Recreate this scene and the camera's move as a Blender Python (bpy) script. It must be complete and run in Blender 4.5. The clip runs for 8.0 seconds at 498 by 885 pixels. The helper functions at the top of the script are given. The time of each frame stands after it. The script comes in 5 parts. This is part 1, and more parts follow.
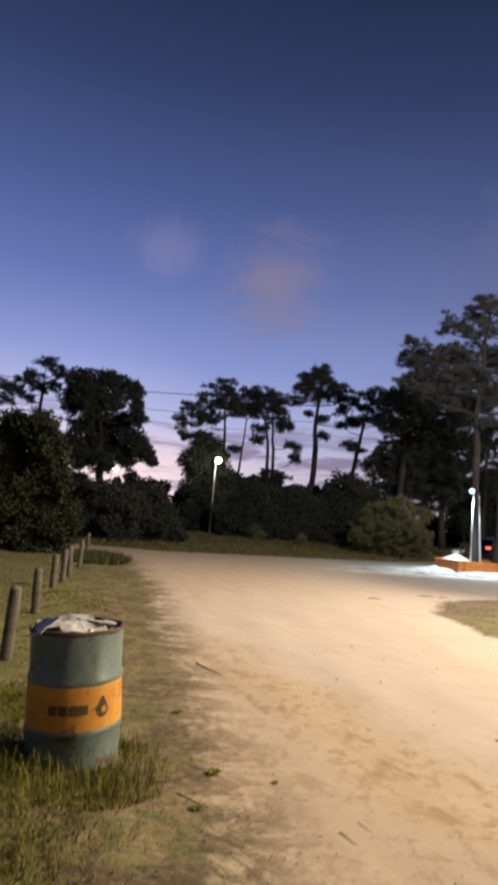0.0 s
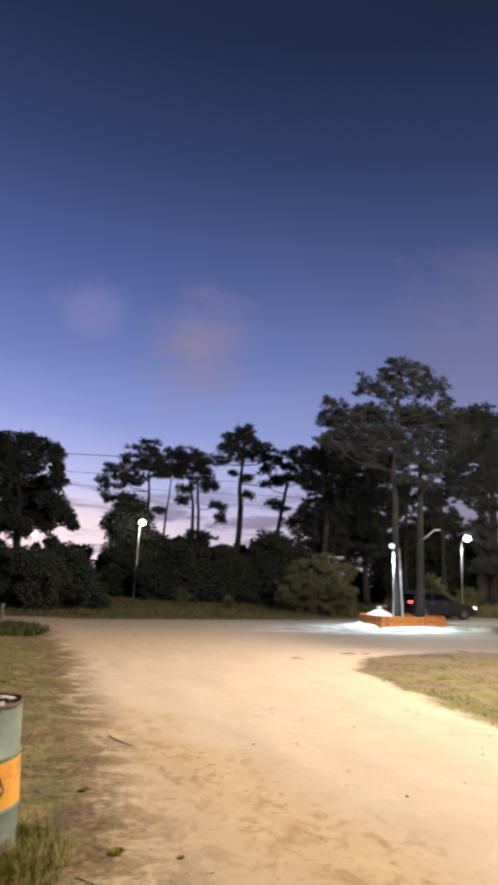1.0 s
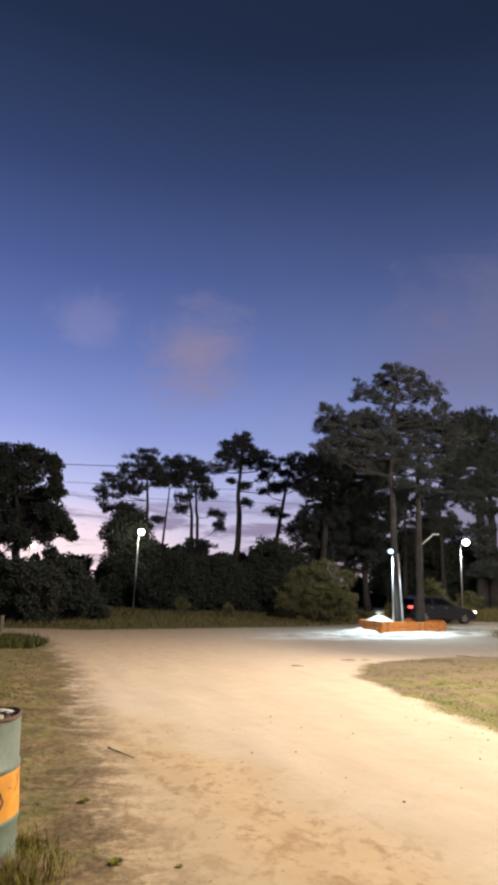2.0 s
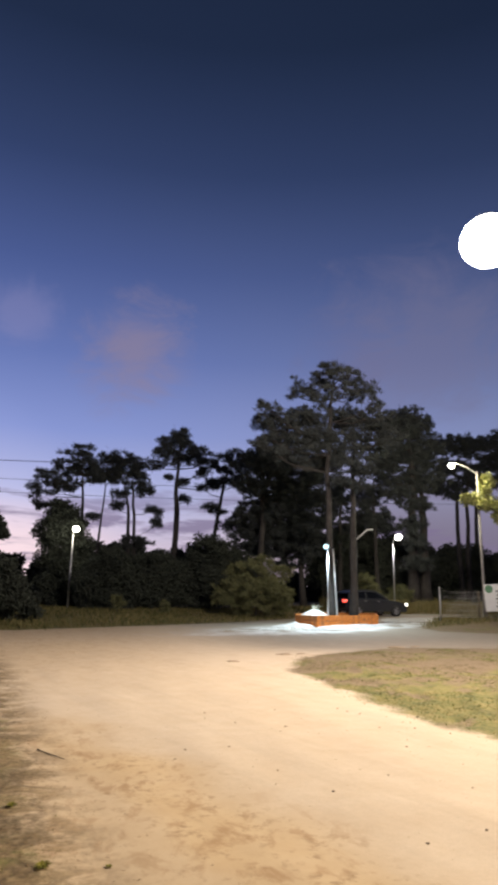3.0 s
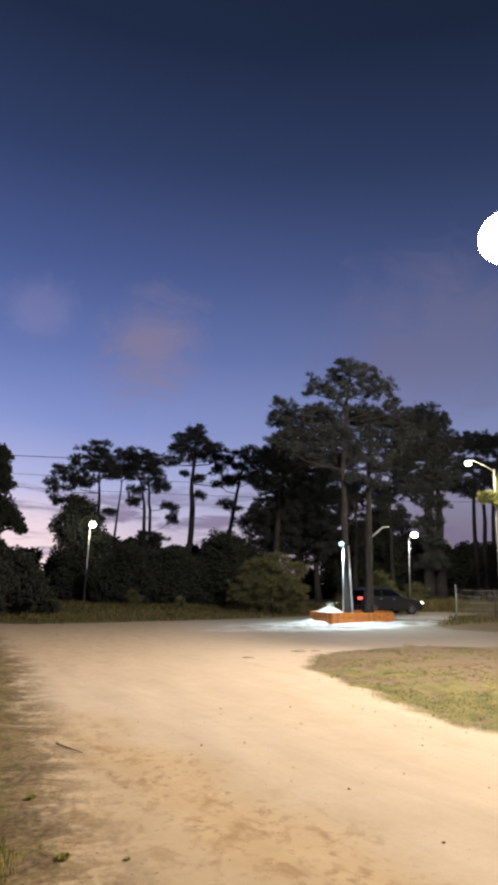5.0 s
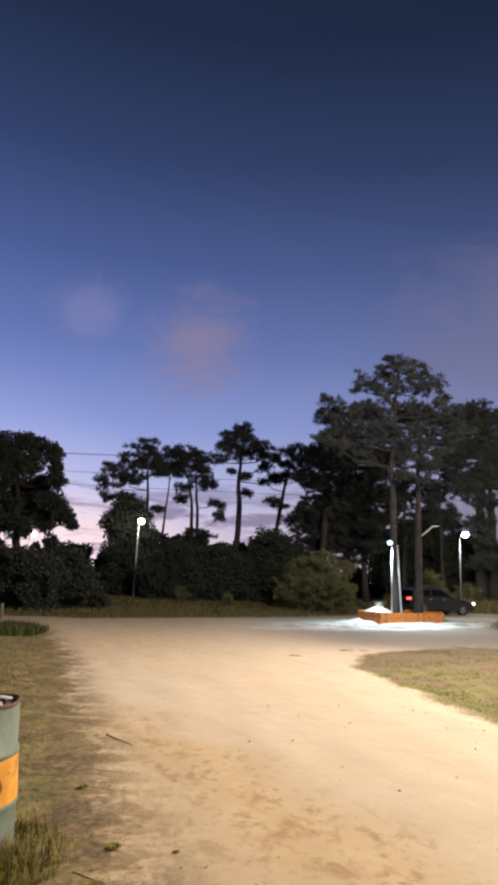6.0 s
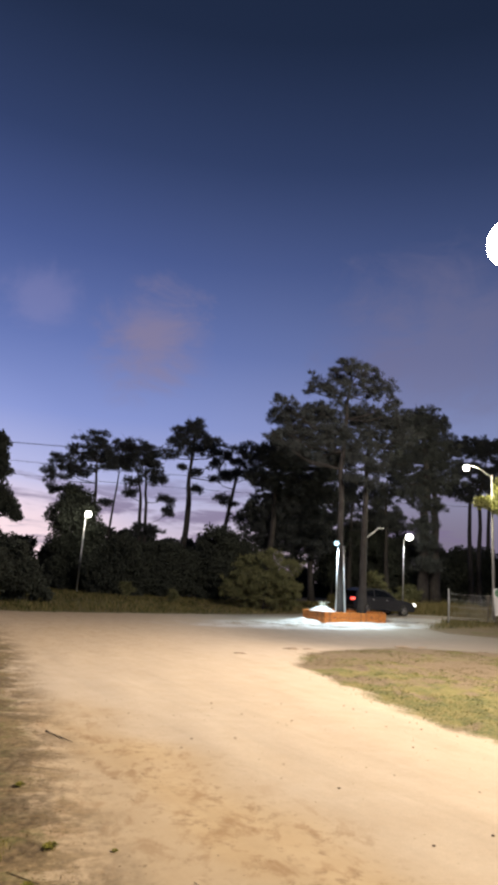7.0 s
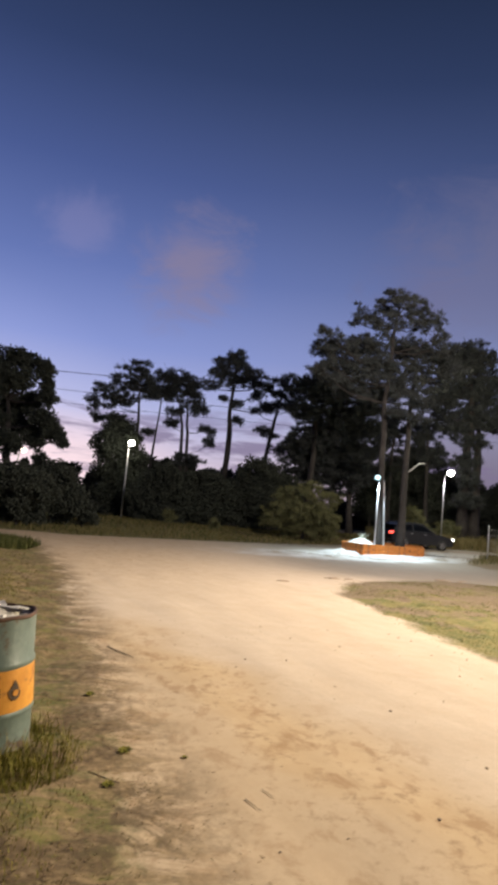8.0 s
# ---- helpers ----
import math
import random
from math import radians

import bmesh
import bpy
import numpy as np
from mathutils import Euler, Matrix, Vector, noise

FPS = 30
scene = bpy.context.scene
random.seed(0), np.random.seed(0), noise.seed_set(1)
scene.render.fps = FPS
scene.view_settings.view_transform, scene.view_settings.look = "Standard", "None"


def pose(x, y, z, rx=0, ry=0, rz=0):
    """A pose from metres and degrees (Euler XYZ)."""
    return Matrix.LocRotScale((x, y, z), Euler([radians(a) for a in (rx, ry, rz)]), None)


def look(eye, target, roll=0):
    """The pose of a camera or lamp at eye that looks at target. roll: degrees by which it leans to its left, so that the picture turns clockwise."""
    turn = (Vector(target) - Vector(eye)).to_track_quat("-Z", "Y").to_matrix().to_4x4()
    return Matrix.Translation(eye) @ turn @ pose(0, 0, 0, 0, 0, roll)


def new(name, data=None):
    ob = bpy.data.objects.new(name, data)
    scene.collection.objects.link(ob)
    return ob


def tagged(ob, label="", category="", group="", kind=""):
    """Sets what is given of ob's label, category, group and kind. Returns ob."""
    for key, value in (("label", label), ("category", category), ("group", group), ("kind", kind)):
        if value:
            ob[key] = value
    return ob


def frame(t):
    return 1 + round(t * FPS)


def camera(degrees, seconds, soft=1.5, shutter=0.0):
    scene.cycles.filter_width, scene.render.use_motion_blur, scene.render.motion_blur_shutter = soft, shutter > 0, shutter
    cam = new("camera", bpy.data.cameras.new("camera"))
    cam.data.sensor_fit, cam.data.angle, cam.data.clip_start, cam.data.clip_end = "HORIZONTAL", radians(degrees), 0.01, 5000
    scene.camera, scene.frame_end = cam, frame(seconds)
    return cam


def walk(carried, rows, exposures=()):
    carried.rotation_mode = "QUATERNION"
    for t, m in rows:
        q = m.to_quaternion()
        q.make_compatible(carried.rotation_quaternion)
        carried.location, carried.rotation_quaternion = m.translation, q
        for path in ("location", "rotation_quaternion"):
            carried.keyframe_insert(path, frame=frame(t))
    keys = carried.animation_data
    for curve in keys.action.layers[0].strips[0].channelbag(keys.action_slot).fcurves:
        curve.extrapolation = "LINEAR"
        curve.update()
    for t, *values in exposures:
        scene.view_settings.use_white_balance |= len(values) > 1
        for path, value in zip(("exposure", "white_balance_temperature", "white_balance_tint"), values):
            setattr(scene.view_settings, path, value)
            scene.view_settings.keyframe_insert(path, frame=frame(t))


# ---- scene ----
# ---- camera ----
cam = camera(42.46, 8.0, soft=3.9, shutter=0.4)
walk(cam, [
    (0.0, pose(-0.162, 0.223, 1.607, 96.74, -5.08, 1.68)),
    (0.5, pose(-0.098, 0.182, 1.623, 101.21, -4.19, -0.04)),
    (1.0, pose(-0.005, 0.101, 1.624, 102.50, -2.99, -4.61)),
    (1.2, pose(0.012, 0.096, 1.633, 102.42, -2.86, -5.95)),
    (2.3, pose(0.044, -0.005, 1.645, 103.29, -1.83, -4.24)),
    (2.5, pose(0.054, 0.006, 1.643, 102.76, -1.32, -5.57)),
    (3.0, pose(0.070, -0.006, 1.648, 102.95, -1.15, -9.97)),
    (3.5, pose(0.060, 0.0, 1.650, 102.75, -1.70, -11.30)),
    (4.0, pose(0.053, -0.027, 1.655, 102.95, -1.55, -10.08)),
    (5.3, pose(0.048, -0.035, 1.664, 102.37, -1.76, -7.30)),
    (5.5, pose(0.047, -0.004, 1.654, 102.25, -1.89, -5.70)),
    (6.0, pose(0.042, 0.006, 1.646, 102.28, -2.51, -4.60)),
    (6.5, pose(0.036, 0.028, 1.641, 102.94, -2.88, -7.05)),
    (7.0, pose(0.015, 0.024, 1.650, 102.29, -3.83, -9.32)),
    (7.5, pose(-0.089, 0.041, 1.645, 98.97, -5.30, -8.18)),
    (8.0, pose(-0.181, 0.069, 1.633, 95.98, -5.44, -6.11)),
], exposures=[(0.0, 0.05), (1.0, 0.2), (2.5, 0.22), (3.0, 0.08), (3.5, -0.03), (4.0, -0.05), (5.5, 0.08), (6.5, 0.14), (7.0, 0.08), (8.0, 0.08)])

# ---- dusk sky ----
world = bpy.data.worlds.new("dusk_sky")
scene.world = world
world.use_nodes = True


class Nodes:
    """Short hand for building a node tree."""

    def __init__(self, tree):
        self.tree = tree
        tree.nodes.clear()

    def add(self, kind):
        return self.tree.nodes.new(kind)

    def put(self, value, socket):
        if isinstance(value, bpy.types.NodeSocket):
            self.tree.links.new(value, socket)
        else:
            socket.default_value = value

    def math(self, op, a, b=0.0, c=0.0, clamp=False):
        node = self.add("ShaderNodeMath")
        node.operation, node.use_clamp = op, clamp
        for v, s in zip((a, b, c), node.inputs):
            self.put(v, s)
        return node.outputs[0]

    def vmath(self, op, a, b=(0, 0, 0)):
        node = self.add("ShaderNodeVectorMath")
        node.operation = op
        self.put(a, node.inputs[0])
        self.put(b, node.inputs[1])
        return node.outputs["Value"] if op in ("DOT_PRODUCT", "LENGTH", "DISTANCE") else node.outputs[0]

    def noise(self, vector, scale, detail=3.0, rough=0.55, distort=0.0):
        node = self.add("ShaderNodeTexNoise")
        self.put(vector, node.inputs["Vector"])
        for k, v in (("Scale", scale), ("Detail", detail), ("Roughness", rough), ("Distortion", distort)):
            node.inputs[k].default_value = v
        return node.outputs["Fac"]

    def attribute(self, name):
        node = self.add("ShaderNodeAttribute")
        node.attribute_name = name
        return node.outputs["Fac"]

    def ramp(self, fac, stops, ease="LINEAR"):
        node = self.add("ShaderNodeValToRGB")
        node.color_ramp.interpolation = ease
        els = node.color_ramp.elements
        while len(els) < len(stops):
            els.new(0.5)
        for e, (p, c) in zip(els, stops):
            e.position = p
            e.color = (c, c, c, 1) if isinstance(c, (int, float)) else (*c, 1)
        self.put(fac, node.inputs[0])
        return node.outputs[0]

    def step(self, value, lo, hi):
        node = self.add("ShaderNodeMapRange")
        node.interpolation_type = "SMOOTHSTEP"
        self.put(value, node.inputs["Value"])
        node.inputs["From Min"].default_value, node.inputs["From Max"].default_value = lo, hi
        return node.outputs["Result"]

    def mix(self, fac, a, b, blend="MIX"):
        node = self.add("ShaderNodeMix")
        node.data_type, node.blend_type = "RGBA", blend
        self.put(fac, node.inputs[0])
        self.put((*a, 1) if isinstance(a, tuple) else a, node.inputs[6])
        self.put((*b, 1) if isinstance(b, tuple) else b, node.inputs[7])
        return node.outputs[2]


n = Nodes(world.node_tree)
way = n.add("ShaderNodeTexCoord").outputs["Generated"]
split = n.add("ShaderNodeSeparateXYZ")
n.put(way, split.inputs[0])
up = split.outputs[2]
sky = n.ramp(up, [(0.0, (0.66, 0.50, 0.58)), (0.06, (0.67, 0.57, 0.72)), (0.13, (0.49, 0.51, 0.80)), (0.23, (0.265, 0.328, 0.69)),
                  (0.34, (0.142, 0.198, 0.495)), (0.46, (0.073, 0.113, 0.325)), (0.58, (0.034, 0.058, 0.172)), (0.70, (0.0165, 0.030, 0.085)), (1.0, (0.012, 0.020, 0.05))])
# the afterglow sits ahead and to the west; the sky dims away from it
glow = n.vmath("DOT_PRODUCT", way, (-0.34, 0.94, 0.0))
# right-hand tones are greyer and brighter, taking in the big lamp's glare
sky = n.mix(1.0, sky, n.ramp(glow, [(0.0, (0.25, 0.25, 0.26)), (0.5, (0.72, 0.69, 0.58)), (0.78, (0.90, 0.86, 0.76)), (0.95, (0.88, 0.89, 0.88)), (1.0, (1.12, 1.08, 1.02))]), "MULTIPLY")
dusk = n.math("MULTIPLY", n.step(up, 0.26, 0.06), n.step(glow, 0.93, 0.72))
sky = n.mix(n.math("MULTIPLY", dusk, 0.8), sky, (0.115, 0.10, 0.18))
pink = n.math("MULTIPLY", n.step(up, 0.15, 0.05), n.step(glow, 0.92, 0.99))
sky = n.mix(n.math("MULTIPLY", pink, 0.75), sky, (1.0, 0.77, 0.80))
streaks = n.noise(n.vmath("MULTIPLY", way, (1.0, 1.0, 7.0)), 5.0, 5.0, 0.6, 0.4)
low = n.math("MULTIPLY", n.step(streaks, 0.50, 0.62), n.math("MULTIPLY", n.step(up, 0.19, 0.09), n.step(up, -0.02, 0.05)))
sky = n.mix(n.math("MULTIPLY", low, 0.8), sky, (0.20, 0.16, 0.27))
wisp = n.noise(n.vmath("MULTIPLY", way, (1.0, 1.0, 1.7)), 7.0, 5.0, 0.62, 0.8)
ragged = n.noise(n.vmath("MULTIPLY", way, (1.0, 1.0, 2.2)), 19.0, 4.0, 0.6, 0.5)
for centre, size, amount, tint in (((-0.020, 0.935, 0.350), 0.088, 0.70, (0.25, 0.205, 0.30)), ((-0.182, 0.906, 0.381), 0.056, 0.30, (0.28, 0.26, 0.46)),
                                   ((0.40, 0.84, 0.35), 0.15, 0.50, (0.165, 0.155, 0.255)), ((0.30, 0.88, 0.36), 0.08, 0.25, (0.16, 0.145, 0.25))):
    far = n.vmath("DISTANCE", n.vmath("MULTIPLY", way, (1.0, 1.0, 1.15)), (centre[0], centre[1], centre[2] * 1.15))
    edge = n.math("ADD", n.math("DIVIDE", far, size), n.math("MULTIPLY", n.math("SUBTRACT", wisp, 0.5), 2.1))
    edge = n.math("ADD", edge, n.math("MULTIPLY", n.math("SUBTRACT", ragged, 0.5), 0.55))
    sky = n.mix(n.math("MULTIPLY", n.step(edge, 1.35, 0.20), amount), sky, tint)
out = n.add("ShaderNodeOutputWorld")
back = n.add("ShaderNodeBackground")
n.put(sky, back.inputs[0])
back.inputs[1].default_value = 1.0
n.put(back.outputs[0], out.inputs[0])


# ---- lamps' light ----
def light(name, place, watts, colour, size=0.12, spot=0, target=None):
    data = bpy.data.lights.new(name, "SPOT" if spot else "POINT")
    data.energy, data.color, data.shadow_soft_size = watts, colour, size
    ob = new(name, data)
    ob.location = place
    if spot:
        data.spot_size, data.spot_blend = radians(spot), 0.9
        ob.matrix_world = look(place, target)
    return ob


BIG = (8.5, 13.56, 10.48)
# unseen lamp, assumed from the drum's lit right side; also evens the near lane
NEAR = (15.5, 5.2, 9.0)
light("street_light_beam", (BIG[0], BIG[1], BIG[2] - 0.16), 7800, (1.0, 0.86, 0.76), 0.25)
light("unseen_lane_beam", (NEAR[0], NEAR[1], NEAR[2] - 0.5), 13500, (1.0, 0.83, 0.58), 0.25, 100, (3.0, 5.2, 0.0))
light("planter_light_beam", (8.92, 29.5, 3.55), 1600, (0.66, 0.87, 1.0), 0.1, 155, (8.95, 29.0, 0.0))
light("side_street_beam", (17.4, 33.2, 8.6), 1100, (1.0, 0.93, 0.66), 0.15)
light("far_street_beam", (17.56, 41.35, 5.0), 500, (0.95, 0.95, 1.0), 0.15, 130, (17.2, 40.0, 0.0))
light("far_lane_beam", (-3.69, 41.5, 5.0), 70, (1.0, 0.93, 0.75), 0.15)
light("distant_beam", (-10.88, 43.7, 4.05), 30, (1.0, 0.85, 0.65), 0.15)


# ---- materials ----
def material(name, build):
    mat = bpy.data.materials.new(name)
    mat.use_nodes = True
    nodes = Nodes(mat.node_tree)
    shader = nodes.add("ShaderNodeBsdfPrincipled")
    nodes.put(shader.outputs[0], nodes.add("ShaderNodeOutputMaterial").inputs[0])
    build(nodes, shader)
    return mat


def bump(nodes, shader, height, strength, distance):
    node = nodes.add("ShaderNodeBump")
    node.inputs["Strength"].default_value, node.inputs["Distance"].default_value = strength, distance
    nodes.put(height, node.inputs["Height"])
    nodes.put(node.outputs[0], shader.inputs["Normal"])


def rough_surface(name, dark, pale, scale, rough=0.8, metal=0.0, relief=0.004, fine=6.0, stain=None, random_by=None):
    """Two scales of colour variation with a matching relief."""
    def build(nodes, shader):
        place = nodes.add("ShaderNodeTexCoord").outputs["Object"]
        big = nodes.noise(place, scale, 4.0)
        small = nodes.noise(place, scale * fine, 5.0, 0.65)
        both = nodes.math("ADD", nodes.math("MULTIPLY", big, 0.6), nodes.math("MULTIPLY", small, 0.4))
        colour = nodes.ramp(both, [(0.32, dark), (0.68, pale)])
        if stain:
            colour = nodes.mix(nodes.step(nodes.noise(place, scale * 1.7, 6.0, 0.7, 0.5), 0.53, 0.64), colour, stain)
        if random_by:
            info = nodes.add("ShaderNodeObjectInfo").outputs["Random"] if random_by == "object" else nodes.add("ShaderNodeNewGeometry").outputs["Random Per Island"]
            colour = nodes.mix(1.0, colour, nodes.ramp(info, [(0, 0.65), (1, 1.3)]), "MULTIPLY")
        nodes.put(colour, shader.inputs["Base Color"])
        shader.inputs["Roughness"].default_value, shader.inputs["Metallic"].default_value = rough, metal
        bump(nodes, shader, small, 0.6, relief)
    return material(name, build)


def ground_build(nodes, shader):
    geo = nodes.add("ShaderNodeNewGeometry").outputs["Position"]
    edge = nodes.attribute("road_edge")
    litter = nodes.attribute("litter")
    broad, mid, fine = nodes.noise(geo, 0.35, 4.0), nodes.noise(geo, 2.3, 6.0, 0.62), nodes.noise(geo, 16.0, 5.0, 0.7)
    grit = nodes.noise(geo, 90.0, 3.0, 0.7)
    sand = nodes.ramp(nodes.math("ADD", nodes.math("MULTIPLY", mid, 0.6), nodes.math("MULTIPLY", broad, 0.4)),
                      [(0.34, (0.50, 0.39, 0.27)), (0.5, (0.535, 0.43, 0.31)), (0.66, (0.57, 0.465, 0.345))])
    sand = nodes.mix(1.0, sand, nodes.ramp(fine, [(0.3, 0.94), (0.55, 1.0), (0.75, 1.03)]), "MULTIPLY")
    sand = nodes.mix(1.0, sand, nodes.ramp(grit, [(0.3, 0.92), (0.6, 1.03)]), "MULTIPLY")
    # ochre sand; its far west part carries warm light in the colour
    loose = nodes.attribute("ochre")
    sand = nodes.mix(nodes.math("MULTIPLY", loose, nodes.ramp(broad, [(0.3, 0.55), (0.6, 1.0)])), sand, nodes.mix(mid, (0.42, 0.28, 0.135), (0.54, 0.40, 0.225)))
    # grey tint that stands in for cool light on the far right lane
    sand = nodes.mix(nodes.math("MULTIPLY", nodes.attribute("cool_grey"), 0.85), sand, nodes.mix(mid, (0.18, 0.15, 0.115), (0.27, 0.23, 0.18)))
    # whiter sand that also carries the planter lamp's light in its colour
    sand = nodes.mix(nodes.math("MULTIPLY", nodes.attribute("lamp_pool_sand"), nodes.step(nodes.noise(geo, 0.7, 8.0, 0.72, 0.6), 0.40, 0.53)), sand, nodes.mix(fine, (0.50, 0.485, 0.46), (0.72, 0.705, 0.67)))
    # damp-looking scuffs stretched along the lane
    along = nodes.add("ShaderNodeCombineXYZ")
    nodes.put(nodes.math("MULTIPLY", nodes.vmath("DOT_PRODUCT", geo, (0.92, 0.39, 0.0)), 2.6), along.inputs[0])
    nodes.put(nodes.math("MULTIPLY", nodes.vmath("DOT_PRODUCT", geo, (-0.39, 0.92, 0.0)), 0.16), along.inputs[1])
    tracks = nodes.noise(along.outputs[0], 1.7, 5.0, 0.62, 0.15)
    sand = nodes.mix(1.0, sand, nodes.ramp(tracks, [(0.34, 0.95), (0.5, 1.0), (0.66, 1.02)]), "MULTIPLY")
    ruts = nodes.step(nodes.noise(along.outputs[0], 4.2, 3.0, 0.55, 0.1), 0.58, 0.66)
    sand = nodes.mix(nodes.math("MULTIPLY", nodes.math("MULTIPLY", ruts, nodes.step(broad, 0.42, 0.58)), 0.10), sand, (0.36, 0.25, 0.15))
    scuff = nodes.noise(nodes.vmath("MULTIPLY", geo, (1.5, 1.0, 1.0)), 2.6, 7.0, 0.70, 0.4)
    sand = nodes.mix(nodes.math("MULTIPLY", nodes.math("MULTIPLY", nodes.step(scuff, 0.50, 0.64), loose), 0.7), sand, (0.30, 0.175, 0.075))
    crumbs = nodes.step(nodes.noise(geo, 8.5, 6.0, 0.72, 0.3), 0.50, 0.68)
    sand = nodes.mix(nodes.math("MULTIPLY", nodes.math("MULTIPLY", crumbs, nodes.step(mid, 0.40, 0.56)), nodes.math("MULTIPLY", loose, 0.75)), sand, (0.22, 0.13, 0.055))
    turf = nodes.ramp(nodes.math("ADD", nodes.math("MULTIPLY", mid, 0.5), nodes.math("MULTIPLY", fine, 0.5)),
                      [(0.36, (0.055, 0.066, 0.012)), (0.5, (0.150, 0.136, 0.034)), (0.62, (0.245, 0.188, 0.066))])
    worn = nodes.math("ADD", nodes.noise(geo, 0.9, 8.0, 0.70, 0.5), nodes.math("MULTIPLY", nodes.attribute("dry"), 0.12))
    earth = nodes.ramp(fine, [(0.3, (0.115, 0.080, 0.042)), (0.55, (0.185, 0.132, 0.072)), (0.68, (0.30, 0.225, 0.14)), (0.78, (0.40, 0.31, 0.20))])
    bare = nodes.mix(nodes.step(worn, 0.53, 0.64), turf, earth)
    ragged = nodes.math("ADD", edge, nodes.math("MULTIPLY", nodes.math("SUBTRACT", nodes.noise(geo, 1.0, 6.0, 0.68, 0.6), 0.5), 1.15))
    ragged = nodes.math("ADD", ragged, nodes.math("MULTIPLY", nodes.math("SUBTRACT", fine, 0.5), 0.35))
    colour = nodes.mix(nodes.step(ragged, -0.20, 0.18), bare, sand)
    needles = nodes.noise(nodes.vmath("MULTIPLY", geo, (0.8, 1.3, 1.0)), 2.4, 8.0, 0.74, 0.7)
    brown = nodes.ramp(fine, [(0.3, (0.10, 0.070, 0.030)), (0.52, (0.225, 0.155, 0.072)), (0.72, (0.37, 0.27, 0.14))])
    cover = nodes.math("MULTIPLY", litter, nodes.step(needles, 0.43, 0.56))
    colour = nodes.mix(cover, colour, brown)
    lobes = nodes.math("MULTIPLY", nodes.step(nodes.noise(geo, 1.9, 7.0, 0.68, 0.7), 0.48, 0.57), nodes.math("MULTIPLY", litter, nodes.ramp(fine, [(0.35, 0.9), (0.65, 0.45)])))
    colour = nodes.mix(lobes, colour, (0.085, 0.054, 0.021))
    nodes.put(colour, shader.inputs["Base Color"])
    shader.inputs["Roughness"].default_value = 0.92
    bump(nodes, shader, nodes.math("ADD", nodes.math("MULTIPLY", mid, 0.5), nodes.math("ADD", nodes.math("MULTIPLY", fine, 0.4), nodes.math("MULTIPLY", grit, 0.15))), 0.35, 0.012)


GROUND = material("ground", ground_build)
BARK = rough_surface("pine_bark", (0.020, 0.017, 0.015), (0.066, 0.057, 0.050), 3.0, 0.9, 0, 0.03)


def leaf_material(name, dark, pale):
    def build(nodes, shader):
        r = nodes.add("ShaderNodeNewGeometry").outputs["Random Per Island"]
        nodes.put(nodes.ramp(r, [(0.0, dark), (1.0, pale)]), shader.inputs["Base Color"])
        shader.inputs["Roughness"].default_value = 0.8
        shader.inputs["Specular IOR Level"].default_value = 0.1
    return material(name, build)


NEEDLES = leaf_material("pine_needles", (0.045, 0.050, 0.048), (0.080, 0.087, 0.082))
LEAVES = leaf_material("dark_leaves", (0.048, 0.054, 0.042), (0.064, 0.072, 0.054))
# darker leaf colour, only for the bush beside the posts
DARKER_LEAVES = leaf_material("darker_leaves", (0.030, 0.034, 0.018), (0.042, 0.047, 0.024))
OLIVE = leaf_material("olive_leaves", (0.11, 0.115, 0.050), (0.20, 0.195, 0.095))
YELLOW_GREEN = leaf_material("yellow_green_leaves", (0.18, 0.20, 0.06), (0.42, 0.41, 0.16))
PATCH_GRASS = leaf_material("patch_grass_blades", (0.080, 0.092, 0.022), (0.19, 0.160, 0.052))
PALE_LEAF = leaf_material("pale_leaves", (0.36, 0.38, 0.30), (0.55, 0.56, 0.46))
GRASS = leaf_material("grass_blades", (0.11, 0.122, 0.018), (0.27, 0.225, 0.05))
DARK_GRASS = leaf_material("dark_grass", (0.035, 0.048, 0.014), (0.11, 0.11, 0.036))
STRAW = leaf_material("dry_grass", (0.13, 0.11, 0.04), (0.25, 0.205, 0.09))
LITTER = leaf_material("leaf_litter", (0.11, 0.075, 0.038), (0.26, 0.175, 0.09))
WOOD = rough_surface("weathered_wood", (0.07, 0.055, 0.038), (0.20, 0.16, 0.115), 5.0, 0.85, 0, 0.01, stain=(0.07, 0.055, 0.035))
ORANGE_WOOD = rough_surface("orange_painted_boards", (0.42, 0.13, 0.02), (0.62, 0.22, 0.04), 3.0, 0.6, 0, 0.006, stain=(0.24, 0.09, 0.03), random_by="object")
WHITE_SAND = rough_surface("white_sand", (0.36, 0.345, 0.32), (0.58, 0.56, 0.53), 2.2, 0.95, 0, 0.05, stain=(0.30, 0.27, 0.23))
STEEL = rough_surface("galvanised_steel", (0.40, 0.40, 0.40), (0.58, 0.58, 0.57), 8.0, 0.45, 0.7, 0.001)
CONCRETE = rough_surface("concrete_pole", (0.26, 0.25, 0.23), (0.42, 0.40, 0.37), 4.0, 0.85, 0, 0.004)
DARK_PAINT = rough_surface("dark_paint", (0.02, 0.02, 0.022), (0.05, 0.05, 0.052), 9.0, 0.5, 0, 0.001)
FADED_PRINT = rough_surface("faded_dark_print", (0.05, 0.035, 0.02), (0.13, 0.075, 0.03), 14.0, 0.6, 0, 0.0)
DRUM_GREEN = rough_surface("faded_green_paint", (0.085, 0.12, 0.10), (0.17, 0.215, 0.18), 3.5, 0.45, 0, 0.004, stain=(0.10, 0.065, 0.035))
DRUM_ORANGE = rough_surface("faded_orange_paint", (0.50, 0.20, 0.022), (0.72, 0.35, 0.05), 3.0, 0.5, 0, 0.003, stain=(0.30, 0.12, 0.03))
